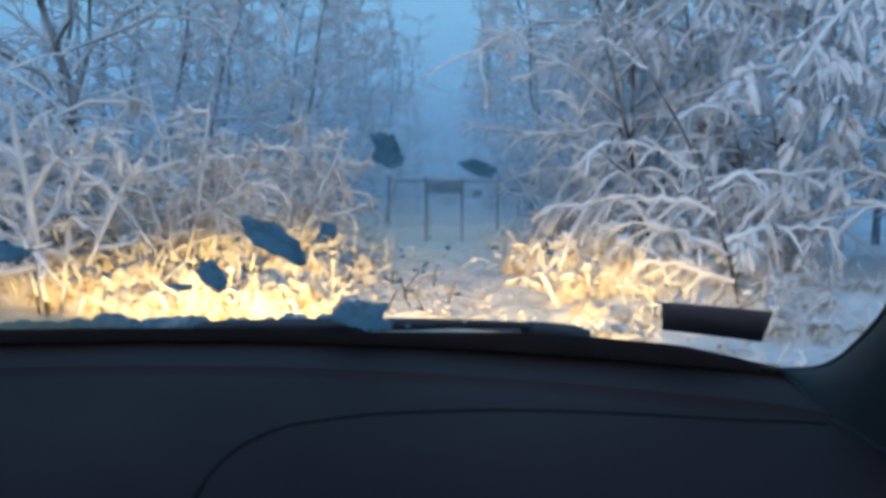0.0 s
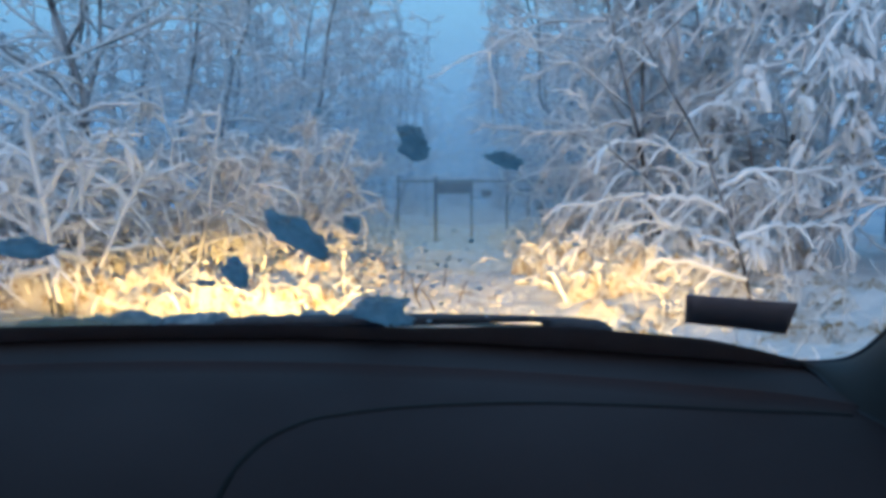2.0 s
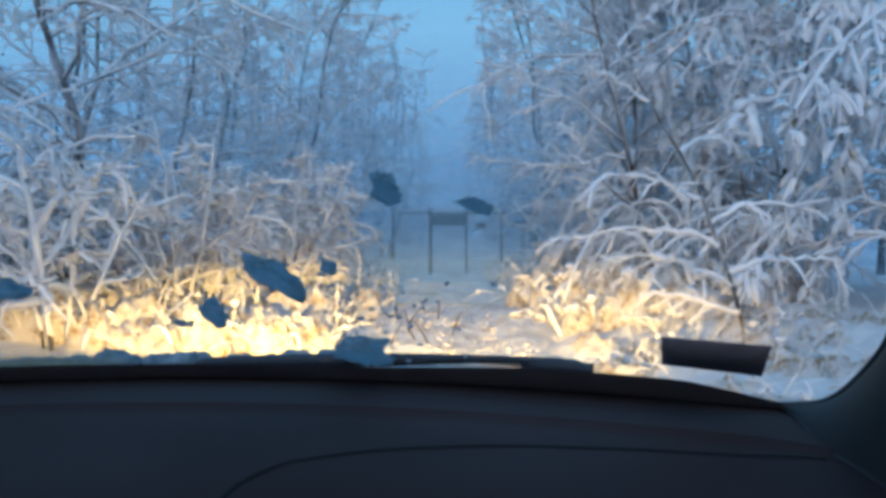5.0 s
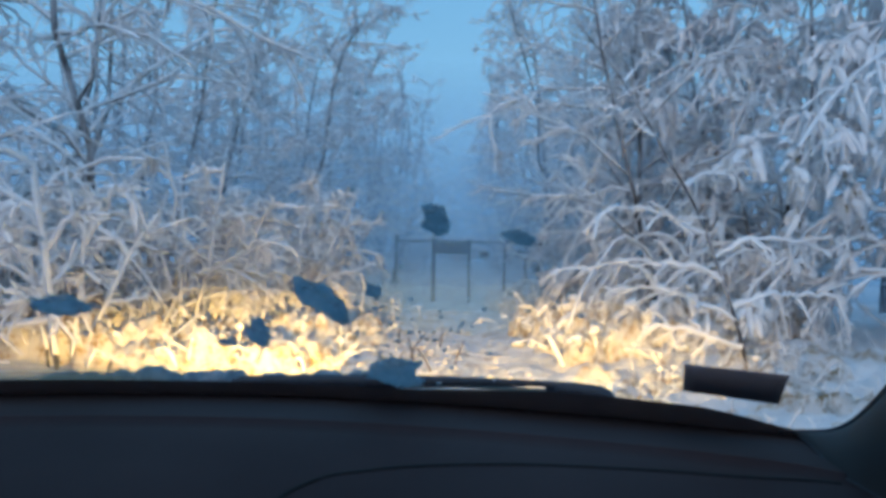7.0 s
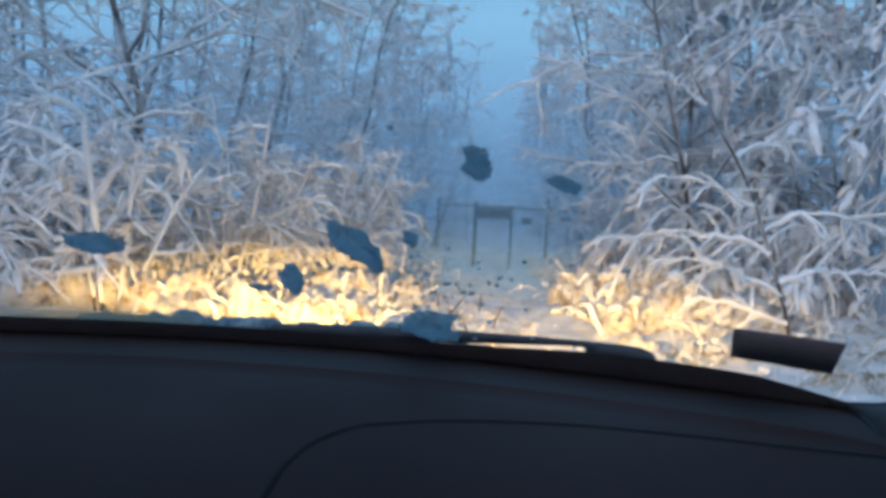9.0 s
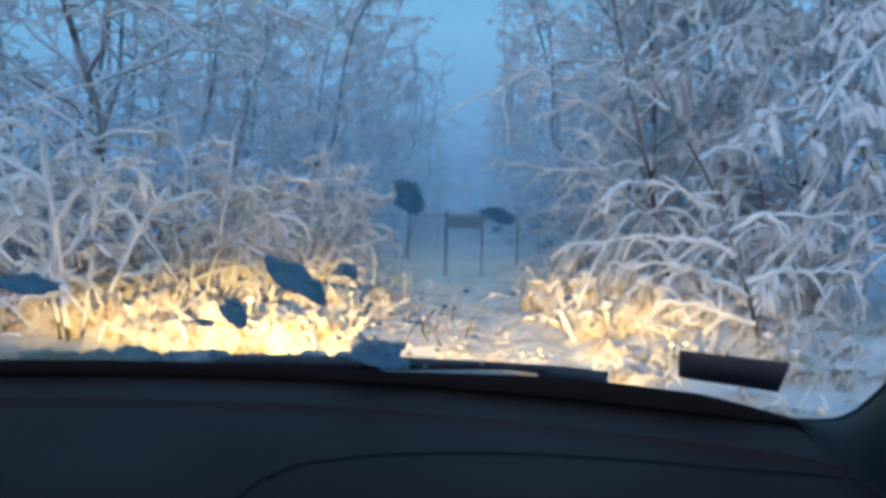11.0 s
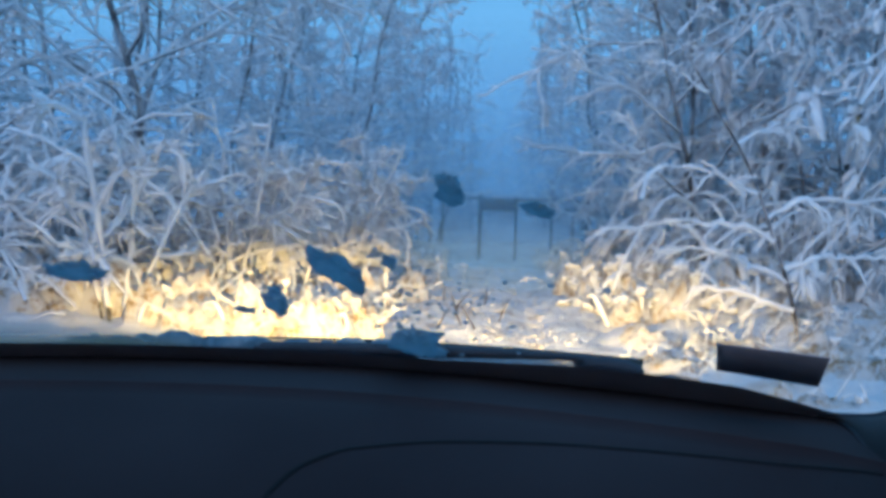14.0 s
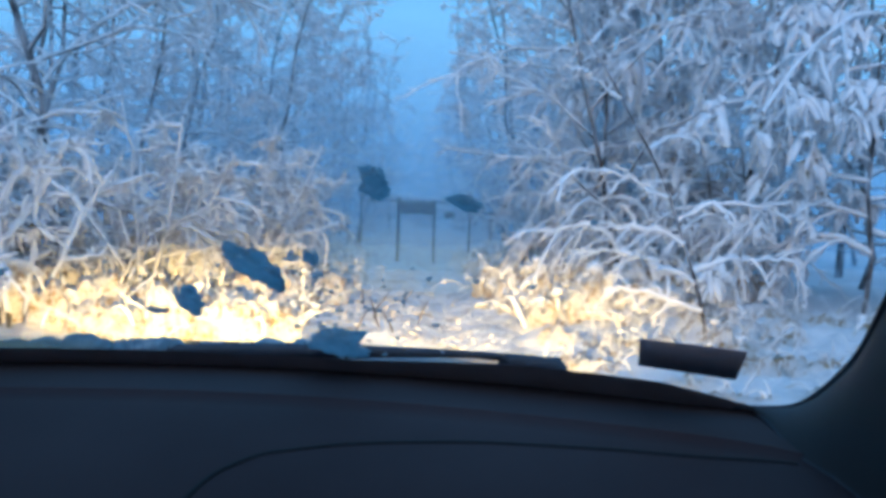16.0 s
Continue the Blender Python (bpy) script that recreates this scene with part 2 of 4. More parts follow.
def brown_haze_material():
    """A thin brown film painted as lit haze, fading upwards and towards its right end."""
    m, n, l, p = shader("brown_haze_film")
    n.remove(p)
    tr, df, tl = n.new("ShaderNodeBsdfTransparent"), n.new("ShaderNodeBsdfDiffuse"), n.new("ShaderNodeBsdfTranslucent")
    for s in (df, tl):
        s.inputs["Color"].default_value = HAZE_BROWN
    both, out = n.new("ShaderNodeMixShader"), n.new("ShaderNodeMixShader")
    l.new(df.outputs[0], both.inputs[1])
    l.new(tl.outputs[0], both.inputs[2])
    both.inputs[0].default_value = 0.8
    co, sep = n.new("ShaderNodeTexCoord"), n.new("ShaderNodeSeparateXYZ")
    l.new(co.outputs["Object"], sep.inputs[0])
    up, end = n.new("ShaderNodeMapRange"), n.new("ShaderNodeMapRange")
    up.inputs["From Min"].default_value, up.inputs["From Max"].default_value = 1.030, 1.072
    up.inputs["To Min"].default_value, up.inputs["To Max"].default_value = 1.0, 0.0
    end.inputs["From Min"].default_value, end.inputs["From Max"].default_value = -0.46, -0.36
    end.inputs["To Min"].default_value, end.inputs["To Max"].default_value = 0.9, 0.0
    l.new(sep.outputs["Z"], up.inputs["Value"])
    l.new(sep.outputs["X"], end.inputs["Value"])
    k = n.new("ShaderNodeMath")
    k.operation = "MULTIPLY"
    l.new(up.outputs[0], k.inputs[0])
    l.new(end.outputs[0], k.inputs[1])
    l.new(k.outputs[0], out.inputs[0])
    l.new(tr.outputs[0], out.inputs[1])
    l.new(both.outputs[0], out.inputs[2])
    l.new(out.outputs[0], n["Material Output"].inputs["Surface"])
    return m


def glow(name, colour, strength):
    m, n, l, p = shader(name)
    p.inputs["Base Color"].default_value = (0.8, 0.8, 0.8, 1)
    p.inputs["Emission Color"].default_value = (*colour, 1)
    p.inputs["Emission Strength"].default_value = strength
    return m


LENS = glow("headlight_lens", (1.0, 0.75, 0.42), 6.0)
TAIL = surface("red_tail_lens", (0.25, 0.01, 0.01), (0.35, 0.02, 0.015), 10, 0.25, 0.05)


# ---- mesh tools ----
class Shape:
    """Collects vertices and faces of one mesh."""

    def __init__(self):
        self.v, self.f = [], []

    def tube(self, pts, radii, sides=5, flat=1.0, cap=True):
        pts = np.asarray(pts, float)
        tan = np.gradient(pts, axis=0)
        tan /= np.linalg.norm(tan, axis=1)[:, None] + 1e-9
        ref = np.array((0.0, 0.0, 1.0)) if abs(tan[:, 2]).mean() < 0.85 else np.array((1.0, 0.0, 0.0))
        u = np.cross(tan, ref)
        u /= np.linalg.norm(u, axis=1)[:, None] + 1e-9
        w = np.cross(u, tan)
        ang = np.arange(sides) * (2 * math.pi / sides)
        r = np.asarray(radii, float)[:, None, None]
        ring = pts[:, None, :] + r * (np.cos(ang)[None, :, None] * u[:, None, :] + flat * np.sin(ang)[None, :, None] * w[:, None, :])
        base = len(self.v)
        self.v += ring.reshape(-1, 3).tolist()
        k = len(pts)
        for i in range(k - 1):
            for j in range(sides):
                a, b = base + i * sides + j, base + i * sides + (j + 1) % sides
                self.f.append((a, b, b + sides, a + sides))
        if cap:
            self.f.append(tuple(base + j for j in reversed(range(sides))))
            self.f.append(tuple(base + (k - 1) * sides + j for j in range(sides)))

    def grid(self, rows):
        """Rows of points, joined into a sheet."""
        base, w = len(self.v), len(rows[0])
        for r in rows:
            self.v += [tuple(p) for p in r]
        for i in range(len(rows) - 1):
            for j in range(w - 1):
                a = base + i * w + j
                self.f.append((a, a + 1, a + w + 1, a + w))

    def box(self, lo, hi):
        b = len(self.v)
        self.v += [(x, y, z) for z in (lo[2], hi[2]) for y in (lo[1], hi[1]) for x in (lo[0], hi[0])]
        self.f += [tuple(b + i for i in q) for q in ((0, 2, 3, 1), (4, 5, 7, 6), (0, 1, 5, 4), (2, 6, 7, 3), (0, 4, 6, 2), (1, 3, 7, 5))]

    def blob(self, centre, size, rough=0.25, rings=5, sides=8, seed=0.0):
        """An uneven lump."""
        b = len(self.v)
        c = np.array(centre, float)
        for i in range(rings + 1):
            th = math.pi * i / rings
            for j in range(sides):
                ph = 2 * math.pi * j / sides
                d = Vector((math.sin(th) * math.cos(ph), math.sin(th) * math.sin(ph), math.cos(th)))
                k = 1 + rough * 2 * noise.noise(d * 1.7 + Vector((seed, seed * 0.7, -seed)))
                self.v.append((c[0] + size[0] * d.x * k, c[1] + size[1] * d.y * k, c[2] + size[2] * d.z * k))
        for i in range(rings):
            for j in range(sides):
                a, e = b + i * sides + j, b + i * sides + (j + 1) % sides
                self.f.append((a, a + sides, e + sides, e))

    def lump(self, centre, size, rough=0.4, fine=0.2, rings=14, sides=20, seed=0.0):
        """A ragged lump with coarse and fine unevenness."""
        b = len(self.v)
        for i in range(rings + 1):
            th = math.pi * i / rings
            for j in range(sides):
                ph = 2 * math.pi * j / sides
                d = Vector((math.sin(th) * math.cos(ph), math.sin(th) * math.sin(ph), math.cos(th)))
                o = Vector((seed, seed * 0.7, -seed))
                k = 1 + 2 * rough * noise.noise(d * 1.5 + o) + 2 * fine * noise.noise(d * 4.5 + o)
                self.v.append(tuple(centre[a] + size[a] * d[a] * k for a in range(3)))
        for i in range(rings):
            for j in range(sides):
                a, e = b + i * sides + j, b + i * sides + (j + 1) % sides
                self.f.append((a, a + sides, e + sides, e))

    def mesh(self, name, material, smooth=True):
        me = bpy.data.meshes.new(name)
        me.from_pydata(self.v, [], self.f)
        me.materials.append(material)
        if smooth:
            me.polygons.foreach_set("use_smooth", [True] * len(me.polygons))
        me.update()
        return me


def part(name, shape, material, parent, label="", smooth=True):
    ob = new(name, shape.mesh(name, material, smooth))
    ob.parent = parent
    if label:
        tagged(ob, label)
    return ob


def rounded(ob, width=0.004, segments=2):
    m = ob.modifiers.new("edge", "BEVEL")
    m.width, m.segments, m.limit_method = width, segments, "ANGLE"
    return ob


def thick(ob, depth, offset=-1.0):
    m = ob.modifiers.new("thickness", "SOLIDIFY")
    m.thickness, m.offset = depth, offset
    return ob

# ---- ground, haze sheets ----
MID = -0.30            # middle of the track


def ground_height(x, y):
    a = abs(x - MID)
    bank = 0.34 * min(max((a - 1.5) / 2.6, 0.0), 1.0) ** 1.3
    rut = -0.05 * (math.exp(-((a - 0.72) / 0.20) ** 2))
    if a > 1.3 and 4 < y < 16:
        bank += 0.06 * noise.noise(Vector((x * 3.1, y * 2.6, 7.0))) + 0.055 * noise.noise(Vector((x * 7, y * 6, 1.0)))
    rise = min(max((y - 22.0) / 9.0, 0.0), 1.0)
    bank += 0.95 * rise * rise * (3 - 2 * rise)
    n = 0.05 * noise.noise(Vector((x * 0.9, y * 0.7, 0.3))) + 0.045 * noise.noise(Vector((x * 2.7, y * 2.2, 4.0))) + 0.030 * noise.noise(Vector((x * 6.5, y * 5.5, 11.0)))
    lump = 0.10 * noise.noise(Vector((x * 0.55, y * 0.5, 9.0))) * min(max((a - 1.3) / 1.5, 0.0), 1.0)
    far = 0.25 * noise.noise(Vector((x * 0.05, y * 0.05, 2.0))) * min(max((a - 6) / 10, 0.0), 1.0)
    fade = min(max((y - 3.0) / 3.0, 0.0), 1.0)
    return bank + rut + (n * (0.5 + 0.5 * fade) + lump) + far


def steps(lo, hi, fine_lo, fine_hi, fine, coarse):
    out, v = [], lo
    while v < hi:
        out.append(v)
        near = max(fine_lo - v, v - fine_hi, 0.0)
        v += fine + near * coarse
    return out + [hi]


sheet = Shape()
xs, ys = steps(-900, 900, -4, 5, 0.085, 0.16), steps(-400, 1500, 6, 18, 0.085, 0.14)
sheet.grid([[(x, y, ground_height(x, y)) for x in xs] for y in ys])
ground = new("ground", sheet.mesh("ground", TRACK))
tagged(ground, "snow-covered forest floor with a rutted grassy track", "ground", kind="structure")

# upright sheets painted as haze, one behind another up the track
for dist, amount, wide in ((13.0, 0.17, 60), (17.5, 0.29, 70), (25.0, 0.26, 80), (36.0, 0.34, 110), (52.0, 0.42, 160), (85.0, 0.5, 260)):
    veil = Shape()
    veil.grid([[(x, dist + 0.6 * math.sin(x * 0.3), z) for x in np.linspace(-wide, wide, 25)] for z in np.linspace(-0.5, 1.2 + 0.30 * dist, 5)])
    mist = new("backdrop_haze_sheet", veil.mesh("mist", haze_sheet_material("mist", amount, 1.2 + 0.06 * dist, 1.2 + 0.24 * dist)))
    tagged(mist, "blue-tinted sheet standing in for dusk mist between the trees", "mist", kind="structure")


# ---- frosted trees ----
def bent(rng, start, way, length, droop, count, wobble=0.06):
    """A limb's line: straight out, sagging by its weight of snow, with a little wobble."""
    way = np.array(way, float)
    way /= np.linalg.norm(way)
    s = np.linspace(0, length, count)
    p = np.array(start, float) + s[:, None] * way
    p[:, 2] -= droop * (s / length) ** 2 * length
    p[1:] += np.cumsum(rng.normal(0, wobble * length / count, (count - 1, 3)), axis=0)
    return p


def along(pts, f):
    i = f * (len(pts) - 1)
    k = min(int(i), len(pts) - 2)
    return pts[k] + (pts[k + 1] - pts[k]) * (i - k), pts[k + 1] - pts[k]


def aside(rng, way, spread):
    w = np.array(way, float)
    w /= np.linalg.norm(w) + 1e-9
    r = rng.normal(0, 1, 3)
    r -= w * r.dot(w)
    r /= np.linalg.norm(r) + 1e-9
    return w * math.cos(spread) + r * math.sin(spread)


def snow_on(snow, pts, r, sides=4, least=0.006):
    """A ridge of snow lying along a limb."""
    p = np.array(pts)
    r = np.array(r)
    p[:, 2] += r * 0.55
    snow.tube(p, r * 1.12 + least, sides, 0.85, cap=False)


def finger(snow, rng, at, length, r, down=0.6):
    """A drooping spray of leaves wrapped in snow: a short tapered bow."""
    az = rng.uniform(0, 6.28)
    p = bent(rng, at, (math.cos(az), math.sin(az), rng.uniform(-1.1, 0.35)), length, down * rng.uniform(0.4, 1.6), 5, 0.22)
    snow.tube(p, r * np.array((0.6, 1.0, 1.15, 1.0, 0.45)) * rng.uniform(0.8, 1.2, 5), 5, rng.uniform(0.6, 1.0), cap=False)


def spurs(crown, rng, pts, count, length):
    """Short needles of hoarfrost standing off a limb."""
    for _ in range(count):
        q, d = along(pts, rng.uniform(0.05, 1.0))
        way = aside(rng, d, rng.uniform(0.6, 1.4))
        way[2] = abs(way[2]) * 0.7
        ln = length * rng.uniform(0.5, 1.7)
        crown.tube((q, q + way * ln * 0.5, q + way * ln), (0.009, 0.010, 0.003), 3, cap=False)


def tree_mesh(seed, height, limbs, reach, droop, lean=0.05, low=0.08, branches=6, twigs=5, heavy=0.0, stems=1, thickness=1.0, frost=1.0, crook=0.16, load=0.0, spray=0.03, fuzz=0):
    rng = np.random.default_rng(seed)
    wood, crown, snow, leaves = Shape(), Shape(), Shape(), Shape()
    for stem in range(stems):
        az = rng.uniform(0, 6.28)
        tilt = lean * rng.uniform(0.5, 1.5) if stems == 1 else rng.uniform(0.12, 0.55)
        h = height * rng.uniform(0.75, 1.0) if stems > 1 else height
        trunk = bent(rng, (0.12 * math.cos(az) * (stems > 1), 0.12 * math.sin(az) * (stems > 1), -0.15),
                     (math.cos(az) * tilt, math.sin(az) * tilt, 1), h, 0.0 if stems == 1 else 0.16, 9, 0.16 if stems == 1 else 0.07)
        r0 = (0.0055 * h + 0.008) * thickness / (1 if stems == 1 else 1.4)
        rad = r0 * np.linspace(1, 0.14, 9)
        wood.tube(trunk, rad, 6)
        if stems > 1:
            snow_on(snow, trunk[1:], rad[1:] + load * rng.uniform(0.6, 1.3, 8) * (0.15, 0.6, 1, 1, 1, 1, 1, 0.8))
            spurs(crown, rng, trunk[1:], fuzz * 2, 0.06)
        for k in range(limbs):
            f = low + (1 - low) * (k + rng.uniform(0, 0.9)) / limbs
            p0, d0 = along(trunk, min(f, 0.98))
            az2 = rng.uniform(0, 6.28)
            el = rng.uniform(-0.05, 0.85)
            way = np.array((math.cos(az2) * math.cos(el), math.sin(az2) * math.cos(el), math.sin(el)))
            ln = reach * (1.05 - 0.75 * f) * rng.uniform(0.6, 1.15)
            limb = bent(rng, p0, way, ln, droop * rng.uniform(0.3, 1.5), 6, crook)
            lr = (0.005 + 0.009 * ln * 0.55) * np.linspace(1, 0.35, 6) * thickness
            wood.tube(limb, lr * 1.5, 5)
            snow_on(snow, limb, (lr * 1.1 + 0.005 * frost + load * 0.75) * rng.uniform(0.6, 1.4, 6))
            spurs(crown, rng, limb, fuzz, 0.05)
            for b in range(branches):
                q0, qd = along(limb, rng.uniform(0.15, 0.98))
                bl = ln * rng.uniform(0.16, 0.40)
                br = bent(rng, q0, aside(rng, qd, rng.uniform(0.4, 1.0)), bl, droop * rng.uniform(0.3, 1.6), 4, crook)
                bw = 0.0065 * np.linspace(1, 0.5, 4) * thickness
                wood.tube(br, bw * 1.4, 3)
                snow_on(snow, br, (bw * 1.2 + 0.005 * frost + load * 0.45) * rng.uniform(0.5, 1.5, 4), 3)
                spurs(crown, rng, br, fuzz // 2, 0.04)
                for t in range(twigs):
                    t0, td = along(br, rng.uniform(0.1, 1.0))
                    tl = rng.uniform(0.08, 0.28)
                    tw = bent(rng, t0, aside(rng, td, rng.uniform(0.3, 1.1)), tl, droop * rng.uniform(0.2, 1.6), 3, 0.25)
                    crown.tube(tw, np.array((0.0085, 0.0105, 0.005)) * frost, 3, cap=False)
                    if rng.uniform() < heavy:
                        c = tw[1]
                        s = spray * rng.uniform(0.5, 1.5)
                        for _ in range(3):
                            finger(snow, rng, c + rng.normal(0, 0.03, 3), s * rng.uniform(2.4, 4.6), s * rng.uniform(0.7, 1.25), 0.8)
                        if rng.uniform() < 0.35:
                            leaves.tube([c - (0, 0, s), c - (0.01, 0.01, s * 2.6)], [0.018, 0.003], 4, 0.4)
    return wood, crown, snow, leaves


def make_tree(name, label, category, seed, **kw):
    wood, crown, snow, leaves = tree_mesh(seed, **kw)
    top = new(name)
    tagged(top, label, category)
    part("trunk", wood, BARK, top, "dark bare stem and limbs")
    part("crown", crown, FROST, top, "fine twigs white with hoarfrost")
    part("snow_cover", snow, SNOW, top, "snow lying along the branches")
    if leaves.f:
        part("withered_leaves", leaves, LEAF, top, "brown withered leaves under the snow")
    return top


TREE_LABEL = "bare young deciduous tree, branches coated with snow"
tall = [make_tree("tree", TREE_LABEL, "tree", 11 + i, height=h, limbs=n, reach=r, droop=d, lean=0.24, branches=7, twigs=4, crook=0.18, thickness=0.8)
        for i, (h, n, r, d) in enumerate(((7.0, 32, 2.4, 0.15), (8.0, 34, 2.6, 0.22), (6.0, 31, 2.3, 0.28), (8.5, 34, 2.5, 0.12)))]
laden = [make_tree("snow_laden_tree", "leafy tree bowed under thick drooping clumps of snow", "tree", 31 + i, height=h, limbs=27, reach=2.4, droop=0.75,
                   lean=0.15, low=0.12, branches=8, twigs=4, heavy=0.48, frost=1.35, crook=0.20, thickness=0.75, load=0.012, spray=0.038) for i, h in enumerate((5.6, 6.4))]
shrub = [make_tree("shrub", "many-stemmed bare shrub, its arching stems white with snow", "shrub", 51 + i, height=h, limbs=8, reach=1.0, droop=0.25,
                   low=0.2, branches=3, twigs=4, stems=s, thickness=0.8, frost=1.5, crook=0.10, load=0.012, fuzz=8) for i, (h, s) in enumerate(((3.0, 11), (2.3, 10), (3.6, 10)))]
bough = make_tree("shrub", "low bush with thick snow-laden boughs leaning over the verge", "shrub", 58, height=2.4, limbs=6, reach=1.3, droop=0.2,
                  low=0.25, branches=4, twigs=3, stems=7, thickness=0.9, frost=1.6, crook=0.12, load=0.014, fuzz=14)
far = [make_tree("distant_tree", "distant frosted tree fading into mist", "tree", 71 + i, height=h, limbs=19, reach=3.0, droop=0.2, branches=4, twigs=2, thickness=1.2,
                 frost=2.4) for i, h in enumerate((9.5, 8.5, 11.0))]

place = np.random.default_rng(5)
used = set()


def plant(kinds, x, y, group, scale=None, turn=None):
    fresh = [k for k in kinds if k.name not in used]
    kind = fresh[0] if fresh else kinds[int(place.integers(len(kinds)))]
    s = scale or place.uniform(0.85, 1.18)
    m = Matrix.LocRotScale((x, y, ground_height(x, y) - 0.03), Euler((place.uniform(-0.05, 0.05), place.uniform(-0.05, 0.05), place.uniform(0, 6.28) if turn is None else turn)), None)
    if kind.name not in used:
        used.add(kind.name)
        ob = kind
        ob.matrix_basis = m @ Matrix.Diagonal((s, s, s, 1))
    else:
        ob = copy_thing(kind, m)
        ob.scale = (s, s, s)
    return tagged(ob, group=group)


for side in (-1, 1):
    for row, off in enumerate((3.5, 4.8, 6.6)):
        y = 7.4 + row * 0.6 + (3.4 if side > 0 else 0.0)
        while y < 30:
            plant(tall, MID + side * (off + place.uniform(-0.5, 0.5) + (0.35 if y < 10 else 0)), y + place.uniform(-0.5, 0.5), "trees beside the track") if row < 2 else plant(far, MID + side * (off + place.uniform(-0.5, 0.5)), y, "trees in the mist", 0.8)
            y += 2.2 + 0.5 * row + place.uniform(0, 0.7)
    for y, off in ((-13, 5.0), (-9.5, 6.5), (-6.0, 5.2), (-2.5, 6.0), (1.0, 5.4), (4.2, 6.4)):
        plant(far, MID + side * (off + place.uniform(-0.4, 0.6)), y + place.uniform(-0.8, 0.8), "trees in the mist", 0.75)
    y = 9.0
    while y < 27:
        plant(far, MID + side * (10.5 + place.uniform(-0.9, 0.9)), y, "trees in the mist", 0.8)
        plant(far, MID + side * (8.4 + place.uniform(-0.6, 0.6)), y + 1.6, "trees in the mist", 0.95)
        y += 3.6
    for y in (11.0, 15.5, 20.0, 24.5, 29.0):
        plant(far, MID + side * (13.0 + place.uniform(-0.8, 0.8)), y + place.uniform(-1, 1), "trees in the mist", 1.1)
    y = 28.0
    while y < 66:
        for off in (3.4, 6.0, 10.5):
            plant(far, MID + side * (off + place.uniform(-0.9, 0.9)), y + place.uniform(-1.5, 1.5), "trees in the mist")
        y += 9.0
for x, y, s in ((-2.6, 22.8, 0.72), (-1.9, 24.4, 0.62), (2.9, 23.0, 0.72)):
    plant(tall, x, y, "trees beside the track", s)
for x, y, s in ((-2.2, 22.4, 0.60), (-1.6, 24.0, 0.52), (3.2, 22.5, 0.60), (2.4, 24.6, 0.58), (-2.5, 27.0, 0.66), (2.3, 28.6, 0.68), (-2.4, 31.0, 0.62), (2.7, 33.5, 0.68), (-3.0, 39.0, 0.85), (1.5, 44.0, 0.66), (-1.3, 47.0, 0.68), (3.4, 40.0, 0.95), (0.3, 60.0, 0.8), (-1.9, 26.0, 0.70), (3.0, 26.6, 0.72), (-1.7, 29.5, 0.80), (2.8, 30.5, 0.82), (-1.5, 34.5, 0.9), (2.6, 36.0, 0.92), (-1.2, 40.5, 0.95), (2.0, 48.0, 0.95), (0.6, 52.0, 0.55), (-0.7, 27.0, 0.40), (0.4, 30.0, 0.34), (1.8, 27.5, 0.42), (-2.2, 56.0, 0.9), (2.4, 58.0, 0.95)):
    plant(far, x, y, "trees in the mist", s)
for x, y, s in ((4.5, 7.9, 1.0), (3.9, 10.0, 0.95), (4.0, 12.6, 1.1), (3.9, 15.6, 0.95), (5.7, 9.4, 1.15)):
    plant(laden, x, y, "snow-laden trees beside the track", s)
plant(tall, -4.3, 7.0, "trees beside the track", 0.9)
plant([bough], -3.3, 6.9, "shrubs on the verge", 1.0)
for x, y, s in ((-2.9, 9.0, 0.95), (-4.3, 8.2, 0.9), (-2.8, 13.2, 0.8), (-3.2, 16.8, 0.9), (-5.6, 10.6, 1.1), (2.9, 13.4, 0.65), (2.6, 16.6, 0.8), (3.3, 19.8, 0.9), (-3.0, 20.5, 0.9), (5.0, 12.4, 1.0), (-6.6, 8.6, 1.0), (-2.2, 10.6, 0.95), (-2.3, 19.6, 0.55), (3.6, 21.6, 0.8), (-1.2, 27.5, 0.55), (0.3, 29.0, 0.50), (1.6, 28.0, 0.55), (-0.5, 33.0, 0.7), (1.0, 34.0, 0.7)):
    plant(shrub, x, y, "shrubs on the verge", s)


